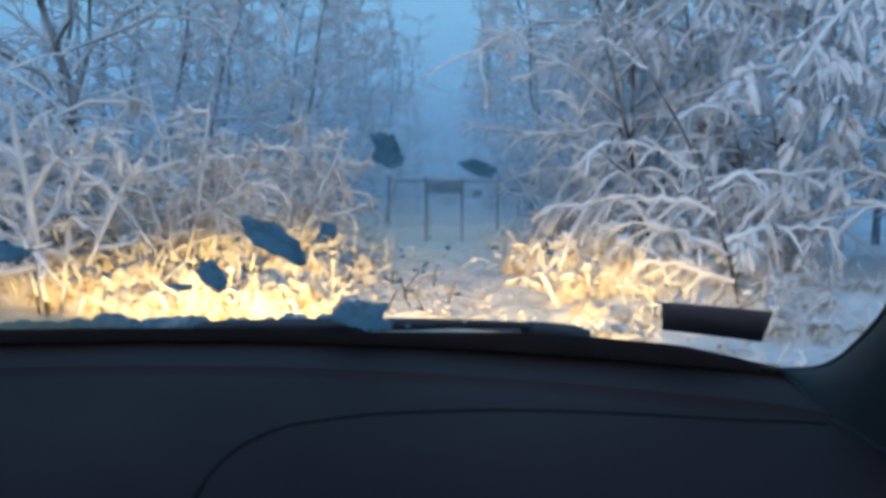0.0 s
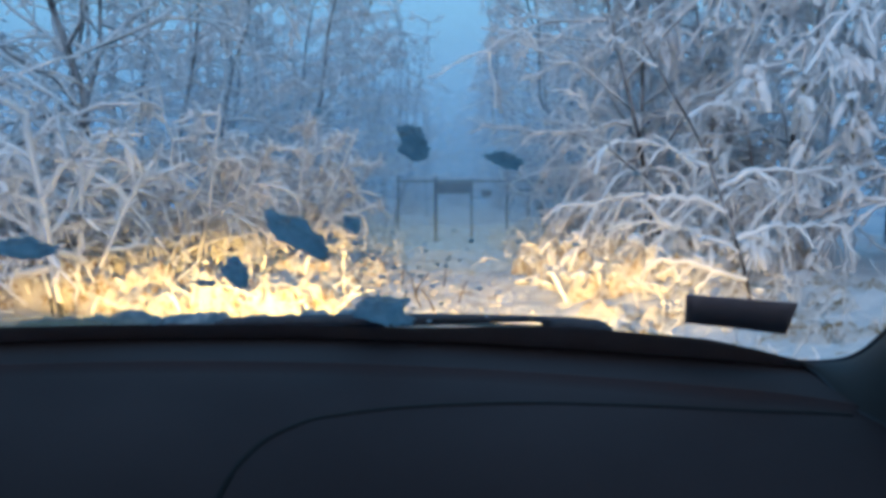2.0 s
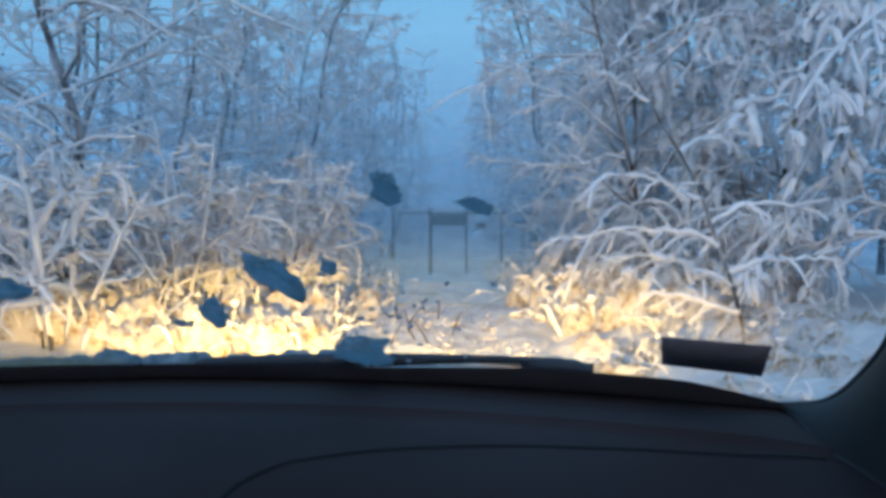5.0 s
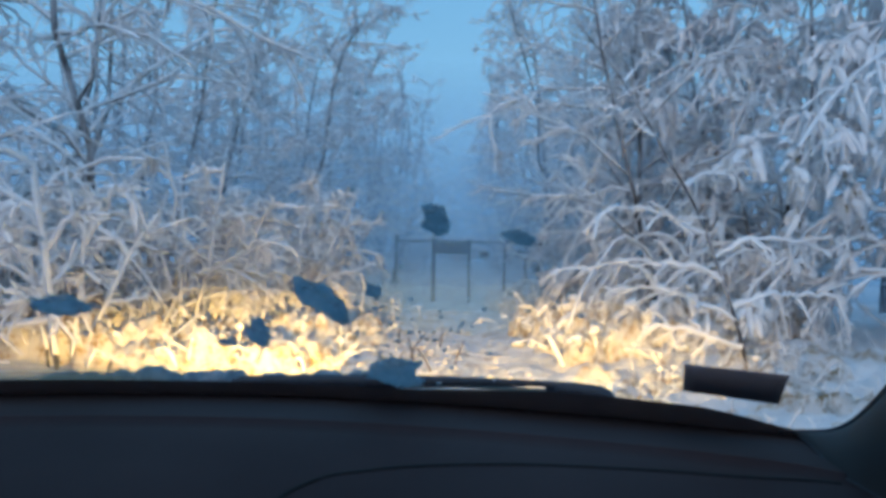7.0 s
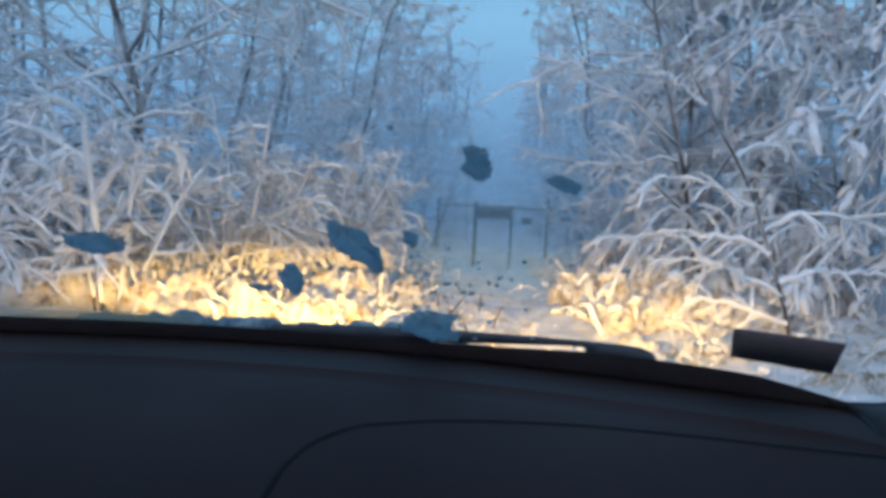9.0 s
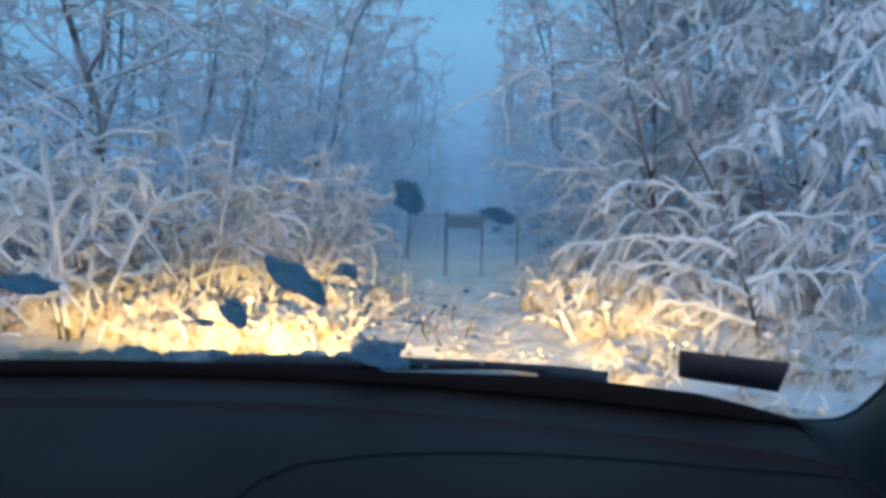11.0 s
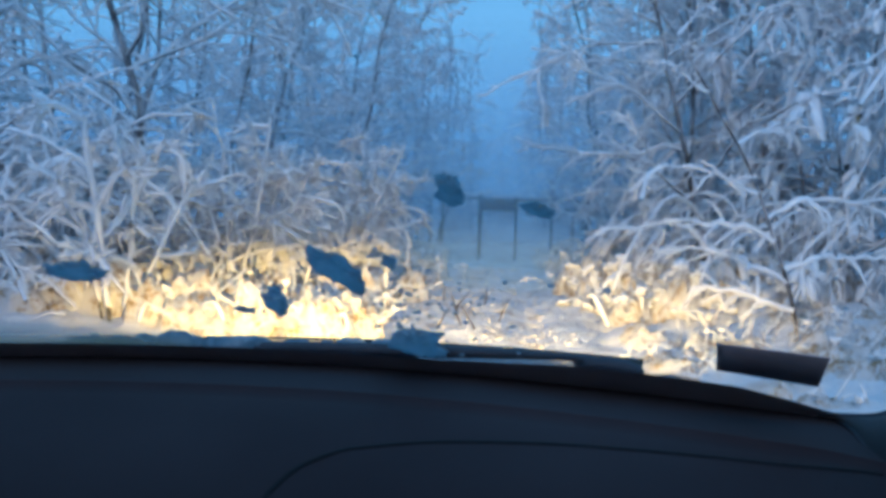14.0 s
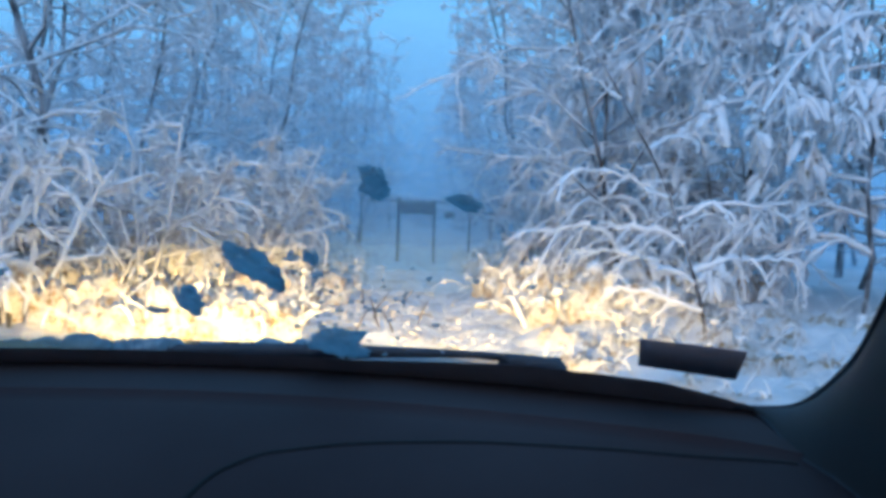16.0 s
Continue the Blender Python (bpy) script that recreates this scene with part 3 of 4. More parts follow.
# ---- snowed-over undergrowth on the verges ----
def verge(name, label, seed, x_lo, x_hi, y_lo, y_hi, tufts, high, cell, stalks_each=5, lumps=3, coat=0.004, stalk=0.6, clot=0.021):
    """A bank of flattened grass under clotted snow, with bowed stalks and sprays standing out of it."""
    rng = np.random.default_rng(seed)
    domes = []
    for _ in range(tufts):
        domes.append((rng.uniform(x_lo, x_hi), rng.uniform(y_lo, y_hi), rng.uniform(0.16, 0.42), high * rng.uniform(0.35, 1.0), rng.uniform(0, 3.14), rng.uniform(0.6, 1.0)))
    xs, ys = np.arange(x_lo - 0.5, x_hi + 0.5, cell), np.arange(y_lo - 0.5, y_hi + 0.5, cell * 1.2)
    gx, gy = np.meshgrid(xs, ys)
    heap = np.zeros_like(gx)
    for cx, cy, r, h, turn, flat in domes:
        u = (gx - cx) * math.cos(turn) + (gy - cy) * math.sin(turn)
        v = (gy - cy) * math.cos(turn) - (gx - cx) * math.sin(turn)
        heap = np.maximum(heap, h * np.clip(1 - (u / r) ** 2 - (v / (r * flat)) ** 2, 0, None) ** 0.6)
    rows = []
    for j, y in enumerate(ys):
        row = []
        for i, x in enumerate(xs):
            k = heap[j, i]
            edge = min(1.0, k / 0.10)
            near = noise.voronoi(Vector((x * 7.5, y * 7.5, k * 5 + seed)))[0]
            small = noise.voronoi(Vector((x * 17, y * 17, k * 12 + seed)))[0]
            z = k + edge * (0.24 * (0.42 - near[0]) + 0.11 * (0.42 - small[0]) + 0.07 * noise.noise(Vector((x * 3.3, y * 3.3, seed))))
            wob = 0.05 * edge
            row.append((x + wob * noise.noise(Vector((x * 9, y * 9, z * 9 + 5))), y + wob * noise.noise(Vector((x * 9, y * 9, z * 9 + 17))), ground_height(x, y) - 0.03 * (1 - edge) + z * edge))
        rows.append(row)
    bank = Shape()
    bank.grid(rows)
    stalks, snow = Shape(), Shape()
    for cx, cy, r, h, turn, flat in domes:
        lean = rng.uniform(0, 6.28)
        lines = []
        for _ in range(stalks_each):
            x, y = cx + rng.normal(0, r * 0.6), cy + rng.normal(0, r * 0.6)
            az, ln = lean + rng.normal(0, 1.0), stalk * rng.uniform(0.4, 1.15)
            el = rng.uniform(0.5, 1.45)
            p = bent(rng, (x, y, ground_height(x, y) + h * 0.25), (math.cos(az) * math.cos(el), math.sin(az) * math.cos(el), math.sin(el)), ln, rng.uniform(0.1, 0.8), 6, 0.07)
            w = rng.uniform(0.0025, 0.006) * np.linspace(1, 0.5, 6)
            stalks.tube(p, w, 3, cap=False)
            snow_on(snow, p[1:], w[1:] + coat * rng.uniform(0.0, 2.2, 5) ** 1.6, 4, 0.001)
            lines.append(p)
        for _ in range(lumps):
            p = lines[int(rng.integers(len(lines)))]
            c = p[int(rng.integers(2, 6))]
            k = clot * rng.uniform(0.55, 1.45)
            at = (c[0], c[1], max(c[2], ground_height(c[0], c[1]) + 0.02))
            if rng.uniform() < 0.4:
                finger(snow, rng, at, k * rng.uniform(3, 7), k * rng.uniform(0.5, 1.1), 1.0)
            else:
                snow.lump(at, (k * rng.uniform(0.7, 2.0), k * rng.uniform(0.7, 2.0), k * rng.uniform(0.5, 1.2)), 0.45, 0.4, 6, 9, float(rng.uniform(0, 90)))
    top = new(name)
    tagged(top, label, "undergrowth", kind="stuff")
    for title, shape, material, words in (("stalks", stalks, GRASS, "dry yellow grass and bramble stalks"), ("sprays", snow, SNOW, "snow sleeves and lumps on the stalks"), ("snow_crust", bank, CLOTS, "clotted snow over flattened straw")):
        tagged(part(title, shape, material, top, words), kind="stuff")
    return top


UNDER = "snow-crusted dry grass and brambles beside the track"
verge("undergrowth", UNDER, 3, -5.4, -1.25, 6.7, 11.0, 150, 0.52, 0.032, 6, 5, 0.004, 0.65)
verge("undergrowth", UNDER, 4, -5.6, -1.05, 11.0, 21.0, 185, 0.48, 0.065, 4, 3, 0.006, 0.65)
verge("undergrowth", "snow-clotted bramble thicket beside the track", 6, 1.30, 3.9, 8.6, 12.6, 85, 0.60, 0.032, 6, 11, 0.005, 0.75, 0.042)
verge("undergrowth", UNDER, 7, 1.25, 5.2, 12.6, 21.5, 140, 0.48, 0.065, 4, 3, 0.006, 0.65)
verge("undergrowth", "low weeds poking through a lumpy snow bank", 8, 1.25, 4.8, 4.9, 8.6, 60, 0.13, 0.045, 6, 1, 0.0012, 0.34)
weeds_low = Shape()
wr = np.random.default_rng(9)
for _ in range(170):
    x, y = wr.uniform(-1.2, 0.7), wr.uniform(7.4, 18)
    weeds_low.tube(bent(wr, (x, y, ground_height(x, y) - 0.02), (wr.normal(0, 0.5), wr.normal(0, 0.5), 1), wr.uniform(0.05, 0.16), 0.4, 4, 0.15), (0.004, 0.004, 0.003, 0.002), 3, cap=False)
tagged(new("track_weeds", weeds_low.mesh("track_weeds", GRASS)), "thin dry weeds standing in the snowy track", "weeds", kind="stuff")
clods = Shape()
cr = np.random.default_rng(23)
for _ in range(1100):
    x, y = MID + cr.normal(0, 0.75), cr.uniform(7.4, 17.5)
    r = cr.uniform(0.008, 0.032)
    clods.blob((x, y, ground_height(x, y)), (r * cr.uniform(0.8, 1.8), r, r * cr.uniform(0.3, 0.6)), 0.45, 4, 6, float(cr.uniform(0, 99)))
tagged(new("snow_clods", clods.mesh("snow_clods", GRIT)), "trodden clods of snow and dead grass on the track", "snow clods", kind="stuff")
stems = Shape()
sr = np.random.default_rng(17)
for x, y in ((-0.55, 8.3), (-0.30, 8.6), (-0.12, 8.1), (-0.42, 9.4), (0.10, 9.0), (-0.05, 10.2), (-0.62, 10.6)):
    stems.tube(bent(sr, (x, y, -0.05), (sr.normal(0, 0.3), -0.1, 1), sr.uniform(0.38, 0.55), 0.25, 8, 0.12), np.linspace(0.011, 0.006, 8), 5)
weeds = new("dead_stems", stems.mesh("dead_stems", STEM))
tagged(weeds, "thin dark dead stems standing between the ruts", "plant stems", kind="stuff")


def bowed_sapling(seed, x, y, toward, length, height, stems=7):
    """Thin stems bowed to the ground under their snow, with twigs hanging from them."""
    rng = np.random.default_rng(seed)
    wood, snow, twigs = Shape(), Shape(), Shape()
    for _ in range(stems):
        sx, sy = x + rng.normal(0, 0.12), y + rng.normal(0, 0.25)
        reach, top = length * rng.uniform(0.7, 1.15), height * rng.uniform(0.65, 1.15)
        end = rng.uniform(0.82, 0.98)
        u = np.linspace(0, end, 12)
        g = ground_height(sx, sy) - 0.05
        side = rng.normal(0, 0.5)
        p = np.stack((sx + toward * reach * u ** 1.15, sy + side * reach * u ** 1.3, g + top * (1 - (2 * u - 1) ** 2) + 0.06), axis=1)
        p[1:-1] += rng.normal(0, 0.012, (10, 3))
        r = np.linspace(0.014, 0.006, 12)
        wood.tube(p, r, 5)
        snow_on(snow, p[1:], (r[1:] * 1.2 + 0.007) * rng.uniform(0.7, 1.3, 11), 5)
        for f in np.linspace(0.3, 0.99, 16):
            q, _ = along(p, f)
            for _ in range(2):
                tl = rng.uniform(0.10, 0.30)
                tw = bent(rng, q, (rng.normal(0, 0.6) + toward * 0.4, rng.normal(0, 0.6), rng.uniform(-1.0, 0.3)), tl, 0.4, 4, 0.15)
                twigs.tube(tw, np.array((0.007, 0.011, 0.010, 0.004)), 4)
    top_ob = new("bowed_sapling")
    tagged(top_ob, "thin sapling stems bowed to the ground by snow", "sapling", group="bowed saplings beside the track")
    part("stems", wood, BARK, top_ob, "dark thin arching stems")
    part("twigs", twigs, FROST, top_ob, "hanging frosted twigs")
    part("snow_cover", snow, SNOW, top_ob, "snow lying along the arches")


for k, (x, y, toward, length, height) in enumerate(((3.0, 10.6, -1, 1.5, 1.15), (2.9, 12.8, -1, 1.4, 1.0), (-3.7, 10.2, 1, 1.7, 1.0), (-3.3, 13.4, 1, 1.7, 0.95), (-4.8, 8.7, 1, 1.9, 1.25), (3.9, 9.2, -1, 1.3, 0.9), (-3.0, 16.2, 1, 1.5, 1.0))):
    bowed_sapling(80 + k, x, y, toward, length, height)


# ---- fence across the track ----
def fence():
    top = new("fence")
    tagged(top, "wire mesh fence with dark steel posts and boards across the track", "fence")
    y = 21.0
    post_x = [-1.29, -0.32, 0.60, 1.51, 2.41]
    for i, x in enumerate(post_x):
        s = Shape()
        w = 0.048 if i == 1 else 0.030
        z0 = ground_height(x, y) - 0.1
        s.box((x - w, y - w, z0), (x + w, y + w, (1.70, 1.68, 1.62, 1.84, 1.72)[i]))
        post = rounded(part("post", s, STEEL, top, "", False), 0.006)
        c = Shape()
        zt = (1.70, 1.68, 1.62, 1.84, 1.72)[i]
        c.lump((x, y, zt + 0.01), (w * 1.5, w * 1.5, 0.035), 0.2, 0.15, 6, 9, i * 3.1)
        part("snow_cap", c, SNOW, post, "small cap of snow")
    for i in range(len(post_x) - 1):
        a, b = post_x[i] + 0.03, post_x[i + 1] - 0.03
        s = Shape()
        for x in np.arange(a + 0.05, b, 0.075):
            s.tube([(x, y, ground_height(x, y)), (x, y, 0.8), (x, y, 1.52)], [0.0035] * 3, 4)
        for z in np.arange(0.12, 1.53, 0.2):
            s.tube([(a, y + 0.006, z), ((a + b) / 2, y + 0.006, z - 0.01), (b, y + 0.006, z)], [0.004] * 3, 4)
        part("wire_mesh", s, WIRE, top, "frosted grey welded mesh")
        r = Shape()
        r.box((a, y - 0.022, 1.52), (b, y + 0.018, 1.565))
        rail = rounded(part("rail", r, STEEL, top, "", False), 0.004)
        line = Shape()
        xs = np.linspace(a, b, 14)
        line.tube([(x, y - 0.002, 1.57 + 0.006 * math.sin(x * 31)) for x in xs], [0.012 + 0.005 * math.sin(x * 23) for x in xs], 6)
        part("snow_line", line, SNOW, rail, "thin line of snow")
    s = Shape()
    s.box((-0.30, y - 0.06, 1.22), (0.58, y - 0.04, 1.50))
    rounded(part("sign_board", s, BOARD, top, "dark grey board fixed along the top of one bay", False), 0.008)
    for x, z, w, h in ((0.98, 1.22, 0.13, 0.08), (1.95, 1.26, 0.21, 0.065)):
        s = Shape()
        s.box((x - w, y - 0.05, z - h), (x + w, y - 0.035, z + h))
        rounded(part("name_plate", s, BOARD, top, "small weathered plate", False), 0.006)
    return top


WIRE = surface("frosted_wire", (0.20, 0.21, 0.23), (0.52, 0.53, 0.56), 12, 0.7, 0.1, 80, 0.001, metal=0.2)
fence()


# ---- leaning sapling beside the track ----
def leaning_sapling():
    """A dark bare stem leaning over the track, with a few low boughs thick with snow."""
    rng = np.random.default_rng(44)
    x, y = 2.72, 7.3
    g = ground_height(x, y)
    wood, snow, twigs = Shape(), Shape(), Shape()
    u = np.linspace(0, 1, 16)
    stem = np.stack((x - 0.35 * u - 1.25 * u ** 2, y + 0.5 * u, g - 0.08 + 3.5 * u), axis=1)
    stem[1:] += rng.normal(0, 0.012, (15, 3))
    wood.tube(stem, np.linspace(0.021, 0.006, 16), 7)
    for f, way, ln, droop in ((0.10, (-1, -0.2, 0.55), 0.95, 0.35), (0.17, (-1, 0.1, 0.75), 1.35, 0.55), (0.20, (1, 0.3, 0.6), 1.2, 0.6), (0.27, (-1, 0.3, 0.45), 1.45, 0.35),
                              (0.33, (0.9, -0.3, 0.5), 1.1, 0.5), (0.40, (-1, -0.2, 0.35), 1.1, 0.25), (0.52, (0.8, 0.5, 0.7), 0.9, 0.4), (0.66, (-0.7, 0.4, 0.9), 0.8, 0.3), (0.8, (0.6, 0.2, 0.9), 0.6, 0.3)):
        q, _ = along(stem, f)
        limb = bent(rng, q, way, ln, droop * 0.8, 15, 0.30)
        wood.tube(limb, np.linspace(0.011, 0.004, 15), 5)
        snow_on(snow, limb, np.linspace(0.026, 0.012, 15) * rng.uniform(0.35, 1.5, 15) * (1.2 - f), 7)
        for _ in range(9):
            b0, bd = along(limb, rng.uniform(0.25, 1.0))
            br = bent(rng, b0, aside(rng, bd, rng.uniform(0.4, 1.0)), ln * rng.uniform(0.15, 0.35), 0.3, 5, 0.2)
            wood.tube(br, np.linspace(0.005, 0.002, 5), 4)
            snow_on(snow, br, np.linspace(0.012, 0.007, 5) * rng.uniform(0.6, 1.3, 5), 5)
            for _ in range(2):
                t0, td = along(br, rng.uniform(0.4, 1.0))
                twigs.tube(bent(rng, t0, aside(rng, td, 0.7), rng.uniform(0.06, 0.16), 0.4, 3, 0.2), (0.006, 0.009, 0.004), 4)
    top = new("leaning_sapling")
    tagged(top, "thin dark sapling leaning over the track with snowy low boughs", "sapling")
    part("stem", wood, BARK, top, "thin dark bare stem and boughs")
    part("twigs", twigs, FROST, top, "short frosted twigs")
    part("snow_cover", snow, SNOW, top, "thick snow lying on the boughs")


leaning_sapling()

# ---- the car ----
def sill(x):
    """The line where the windscreen meets the dashboard: distance ahead for a place across the car."""
    return 1.027 - 0.42 * (x + 0.3) ** 2


SILL_Z, RAKE = 1.01, math.tan(radians(30))


def on_glass(x, h, out=0.0):
    """A point on the windscreen, h above the sill, or out metres ahead of it."""
    return (x, sill(x) - h / RAKE + out, SILL_Z + h)


car = new("car")
tagged(car, "dark brown hatchback standing on the track with headlights on", "car")

# dashboard: a ledge under the glass, then a swelling top that rolls down to the front
profile = ((0.0, 0.0), (0.03, -0.001), (0.132, -0.004), (0.137, -0.010), (0.16, -0.012), (0.20, -0.020), (0.26, -0.036), (0.32, -0.062), (0.37, -0.10), (0.41, -0.16), (0.425, -0.26), (0.41, -0.45))


def dash_point(x, s, drop):
    return (x, sill(x) - s, SILL_Z + drop - 0.008 * max(0.0, (x - 0.28) / 0.10) ** 2 * min(1.0, s / 0.07))


def dash_drop(s):
    for (a, b), (c, d) in zip(profile, profile[1:]):
        if s <= c:
            return b + (d - b) * (s - a) / (c - a)
    return profile[-1][1]


dash_s = Shape()
dash_s.grid([[dash_point(x, s, d) for x in np.linspace(-1.10, 0.44, 63)] for s, d in profile[2:]])
dash = part("dashboard", dash_s, PLASTIC, car, "dark charcoal grained plastic dashboard")
ledge = Shape()
ledge.grid([[dash_point(x, s, d) for x in np.linspace(-1.10, 0.44, 63)] for s, d in profile[:3]])
part("glass_ledge", ledge, LIFTED_LEDGE, dash, "ledge below the windscreen, its plastic lightened against the shade there")
seam = Shape()
seam_x = (-0.240, -0.213, -0.196, -0.172, -0.15, -0.10, -0.045, 0.062, 0.114, 0.166, 0.214, 0.26, 0.306, 0.34)
seam_s = (0.42, 0.335, 0.290, 0.268, 0.254, 0.232, 0.218, 0.198, 0.192, 0.184, 0.178, 0.174, 0.162, 0.150)
walk_x = np.concatenate((np.linspace(-0.24, -0.15, 16), np.linspace(-0.14, 0.335, 30)))
line_s = np.interp(walk_x, seam_x, seam_s)
line_s[2:-2] = (line_s[:-4] + line_s[1:-3] + line_s[2:-2] + line_s[3:-1] + line_s[4:]) / 5
line = list(zip(walk_x, line_s))
seam.tube([dash_point(x, s, dash_drop(s) - 0.0018) for x, s in line], [0.0038] * len(line), 6)
part("airbag_seam", seam, GAP, dash, "thin dark seam round the airbag cover")

# windscreen and its black band
glass_s = Shape()
glass_s.grid([[on_glass(CAR_X + u * (0.75 - 0.20 * h), h) for u in np.linspace(-1, 1, 31)] for h in np.linspace(0, 0.42, 9)])
glass = part("windscreen", glass_s, GLASS, car, "clear windscreen with snow stuck to it")
glass.visible_shadow = False
band = Shape()


def band_top(x):
    return float(np.interp(x, (-0.6, -0.3, -0.08, 0.01, 0.09, 0.16, 0.25, 0.30, 0.345, 0.38), (0.024, 0.023, 0.022, 0.027, 0.033, 0.033, 0.030, 0.020, 0.009, 0.008)))


band.grid([[on_glass(x, -0.004 + h * (band_top(x) + 0.004), -0.004) for x in np.linspace(-1.08, 0.375, 61)] for h in (0.0, 0.5, 1.0)])
part("black_band", band, FRIT, glass, "black ceramic band along the glass edge")

# brown film stands in for the lit haze at wiper and bonnet
haze_film = Shape()
haze_film.grid([[on_glass(x, h, 0.006) for x in np.linspace(-0.80, -0.36, 12)] for h in (0.008, 0.035, 0.064)])
part("brown_haze_film", haze_film, brown_haze_material(), glass, "brown film standing in for lit haze above the wiper")

# wiper at rest
wiper = new("wiper")
wiper.parent = car
arm = Shape()
arm_x = np.concatenate((np.linspace(-0.40, 0.08, 30), (0.086, 0.091, 0.096, 0.10, 0.11, 0.12, 0.13, 0.14, 0.15, 0.157, 0.162, 0.166)))
arm_at = (-0.403, -0.27, -0.125, -0.08, -0.015, 0.043, 0.090, 0.098, 0.126, 0.150, 0.162, 0.168)
arm_h = np.interp(arm_x, arm_at, (0.010, 0.019, 0.0250, 0.0273, 0.0316, 0.0355, 0.0378, 0.0310, 0.0313, 0.0297, 0.0262, 0.0225))
arm_r = np.interp(arm_x, arm_at, (0.0060, 0.0075, 0.0085, 0.0085, 0.0066, 0.0048, 0.0037, 0.0090, 0.0092, 0.0092, 0.0075, 0.0045))
arm.tube([on_glass(x, h, 0.03) for x, h in zip(arm_x, arm_h)], arm_r, 8)
part("wiper_arm", arm, BLACK, wiper, "matt black wiper arm")
blade = Shape()
blade.tube([on_glass(x, 0.010, 0.016) for x in np.linspace(-0.95, -0.10, 20)], [0.006] * 20, 6)
part("wiper_blade", blade, BLACK, wiper, "rubber wiper blade")
cowl = Shape()
cowl.grid([[(x, sill(x) + s, SILL_Z - 0.020 - d) for x in np.linspace(-1.05, 0.36, 31)] for s, d in ((0.0, 0.0), (0.05, 0.012), (0.10, 0.03), (0.13, 0.05))])
thick(part("cowl", cowl, BLACK, car, "black plastic cowl below the windscreen"), 0.01)


def body_z(y, u):
    """The bonnet's height over its length, with its crown across the car."""
    f = (y - 1.1) / 1.4
    return 0.940 - 0.03 * f - 0.17 * f ** 3 - 0.055 * abs(u) ** 2.4


bonnet = Shape()
bonnet.grid([[(CAR_X + 0.80 * u, y - 0.12 * u * u * (y > 2.0), body_z(y, u)) for u in np.linspace(-1, 1, 31)] for y in np.linspace(1.08, 2.52, 16)])
thick(part("bonnet", bonnet, PAINT, car, "wet dark brown bonnet"), 0.02)


# pillar trim: from the rounded corner of the glass back and down to the end of the dashboard
def pillar(side):
    f = np.linspace(0, 1, 61)
    soft = np.ones(5) / 5
    at = (0, 0.08, 0.16, 0.22, 0.28, 0.36, 0.44, 1.0)
    edge = [np.interp(f, at, v) for v in ((0.335, 0.356, 0.374, 0.380, 0.380, 0.375, 0.367, 0.235), (0.845, 0.826, 0.803, 0.780, 0.757, 0.709, 0.668, 0.24), (1.014, 1.018, 1.024, 1.036, 1.050, 1.079, 1.105, 1.43))]
    foot = [np.interp(f, (0, 0.06, 0.12, 0.20, 0.28, 0.36, 0.46, 0.56, 0.8, 1.0), v) for v in ((0.346, 0.354, 0.351, 0.347, 0.345, 0.348, 0.356, 0.375, 0.42, 0.30), (0.845, 0.825, 0.792, 0.753, 0.721, 0.697, 0.674, 0.60, 0.33, 0.12), (1.012, 1.010, 1.007, 1.000, 0.997, 0.996, 0.992, 0.97, 1.20, 1.42))]
    for line in (*edge, *foot):
        line[2:-2] = np.convolve(line, soft, "valid")
    rows = []
    for k in range(61):
        a, b = np.array([c[k] for c in edge]), np.array([c[k] for c in foot])
        swell = (a + b) / 2 + np.array((-0.30, -0.35, 0.88)) * 0.35 * np.linalg.norm(b - a)
        row = []
        for v in np.linspace(0, 1, 12):
            p = a * (1 - v) ** 2 + swell * 2 * v * (1 - v) + b * v * v
            row.append((CAR_X + (p[0] - CAR_X) * side, p[1], p[2]))
        rows.append(row)
    s = Shape()
    s.grid(rows)
    ob = part("pillar_trim", s, TRIM, car, "grey windscreen pillar trim")
    seal = Shape()
    seal.tube([(r[0][0], r[0][1] + 0.002, r[0][2]) for r in rows], [0.003] * len(rows), 6)
    part("glass_seal", seal, BLACK, ob, "thin black rubber seal")
    end = Shape()
    end.tube([(CAR_X + (foot[0][k] - CAR_X) * side, foot[1][k], foot[2][k] + 0.001) for k in range(34)], [0.0013] * 34, 5)
    part("trim_joint", end, BLACK, ob, "dark joint to the dashboard")


pillar(1)
pillar(-1)

# cabin shell and outer body
HALF = 0.82
roof_s = Shape()
roof_s.grid([[(CAR_X + u * 0.58, y, 1.50 - 0.05 * u * u - 0.04 * ((y + 0.75) / 1.1) ** 2) for u in np.linspace(-1, 1, 11)] for y in np.linspace(-1.9, 0.30, 12)])
thick(part("roof", roof_s, PAINT, car, "brown roof"), 0.03, 1.0)
liner_s = Shape()
liner_s.grid([[(CAR_X + u * 0.57, y, 1.485 - 0.05 * u * u - 0.04 * ((y + 0.75) / 1.1) ** 2) for u in np.linspace(-1, 1, 11)] for y in np.linspace(-1.88, 0.28, 12)])
part("roof_liner", liner_s, LINER, car, "pale roof lining")
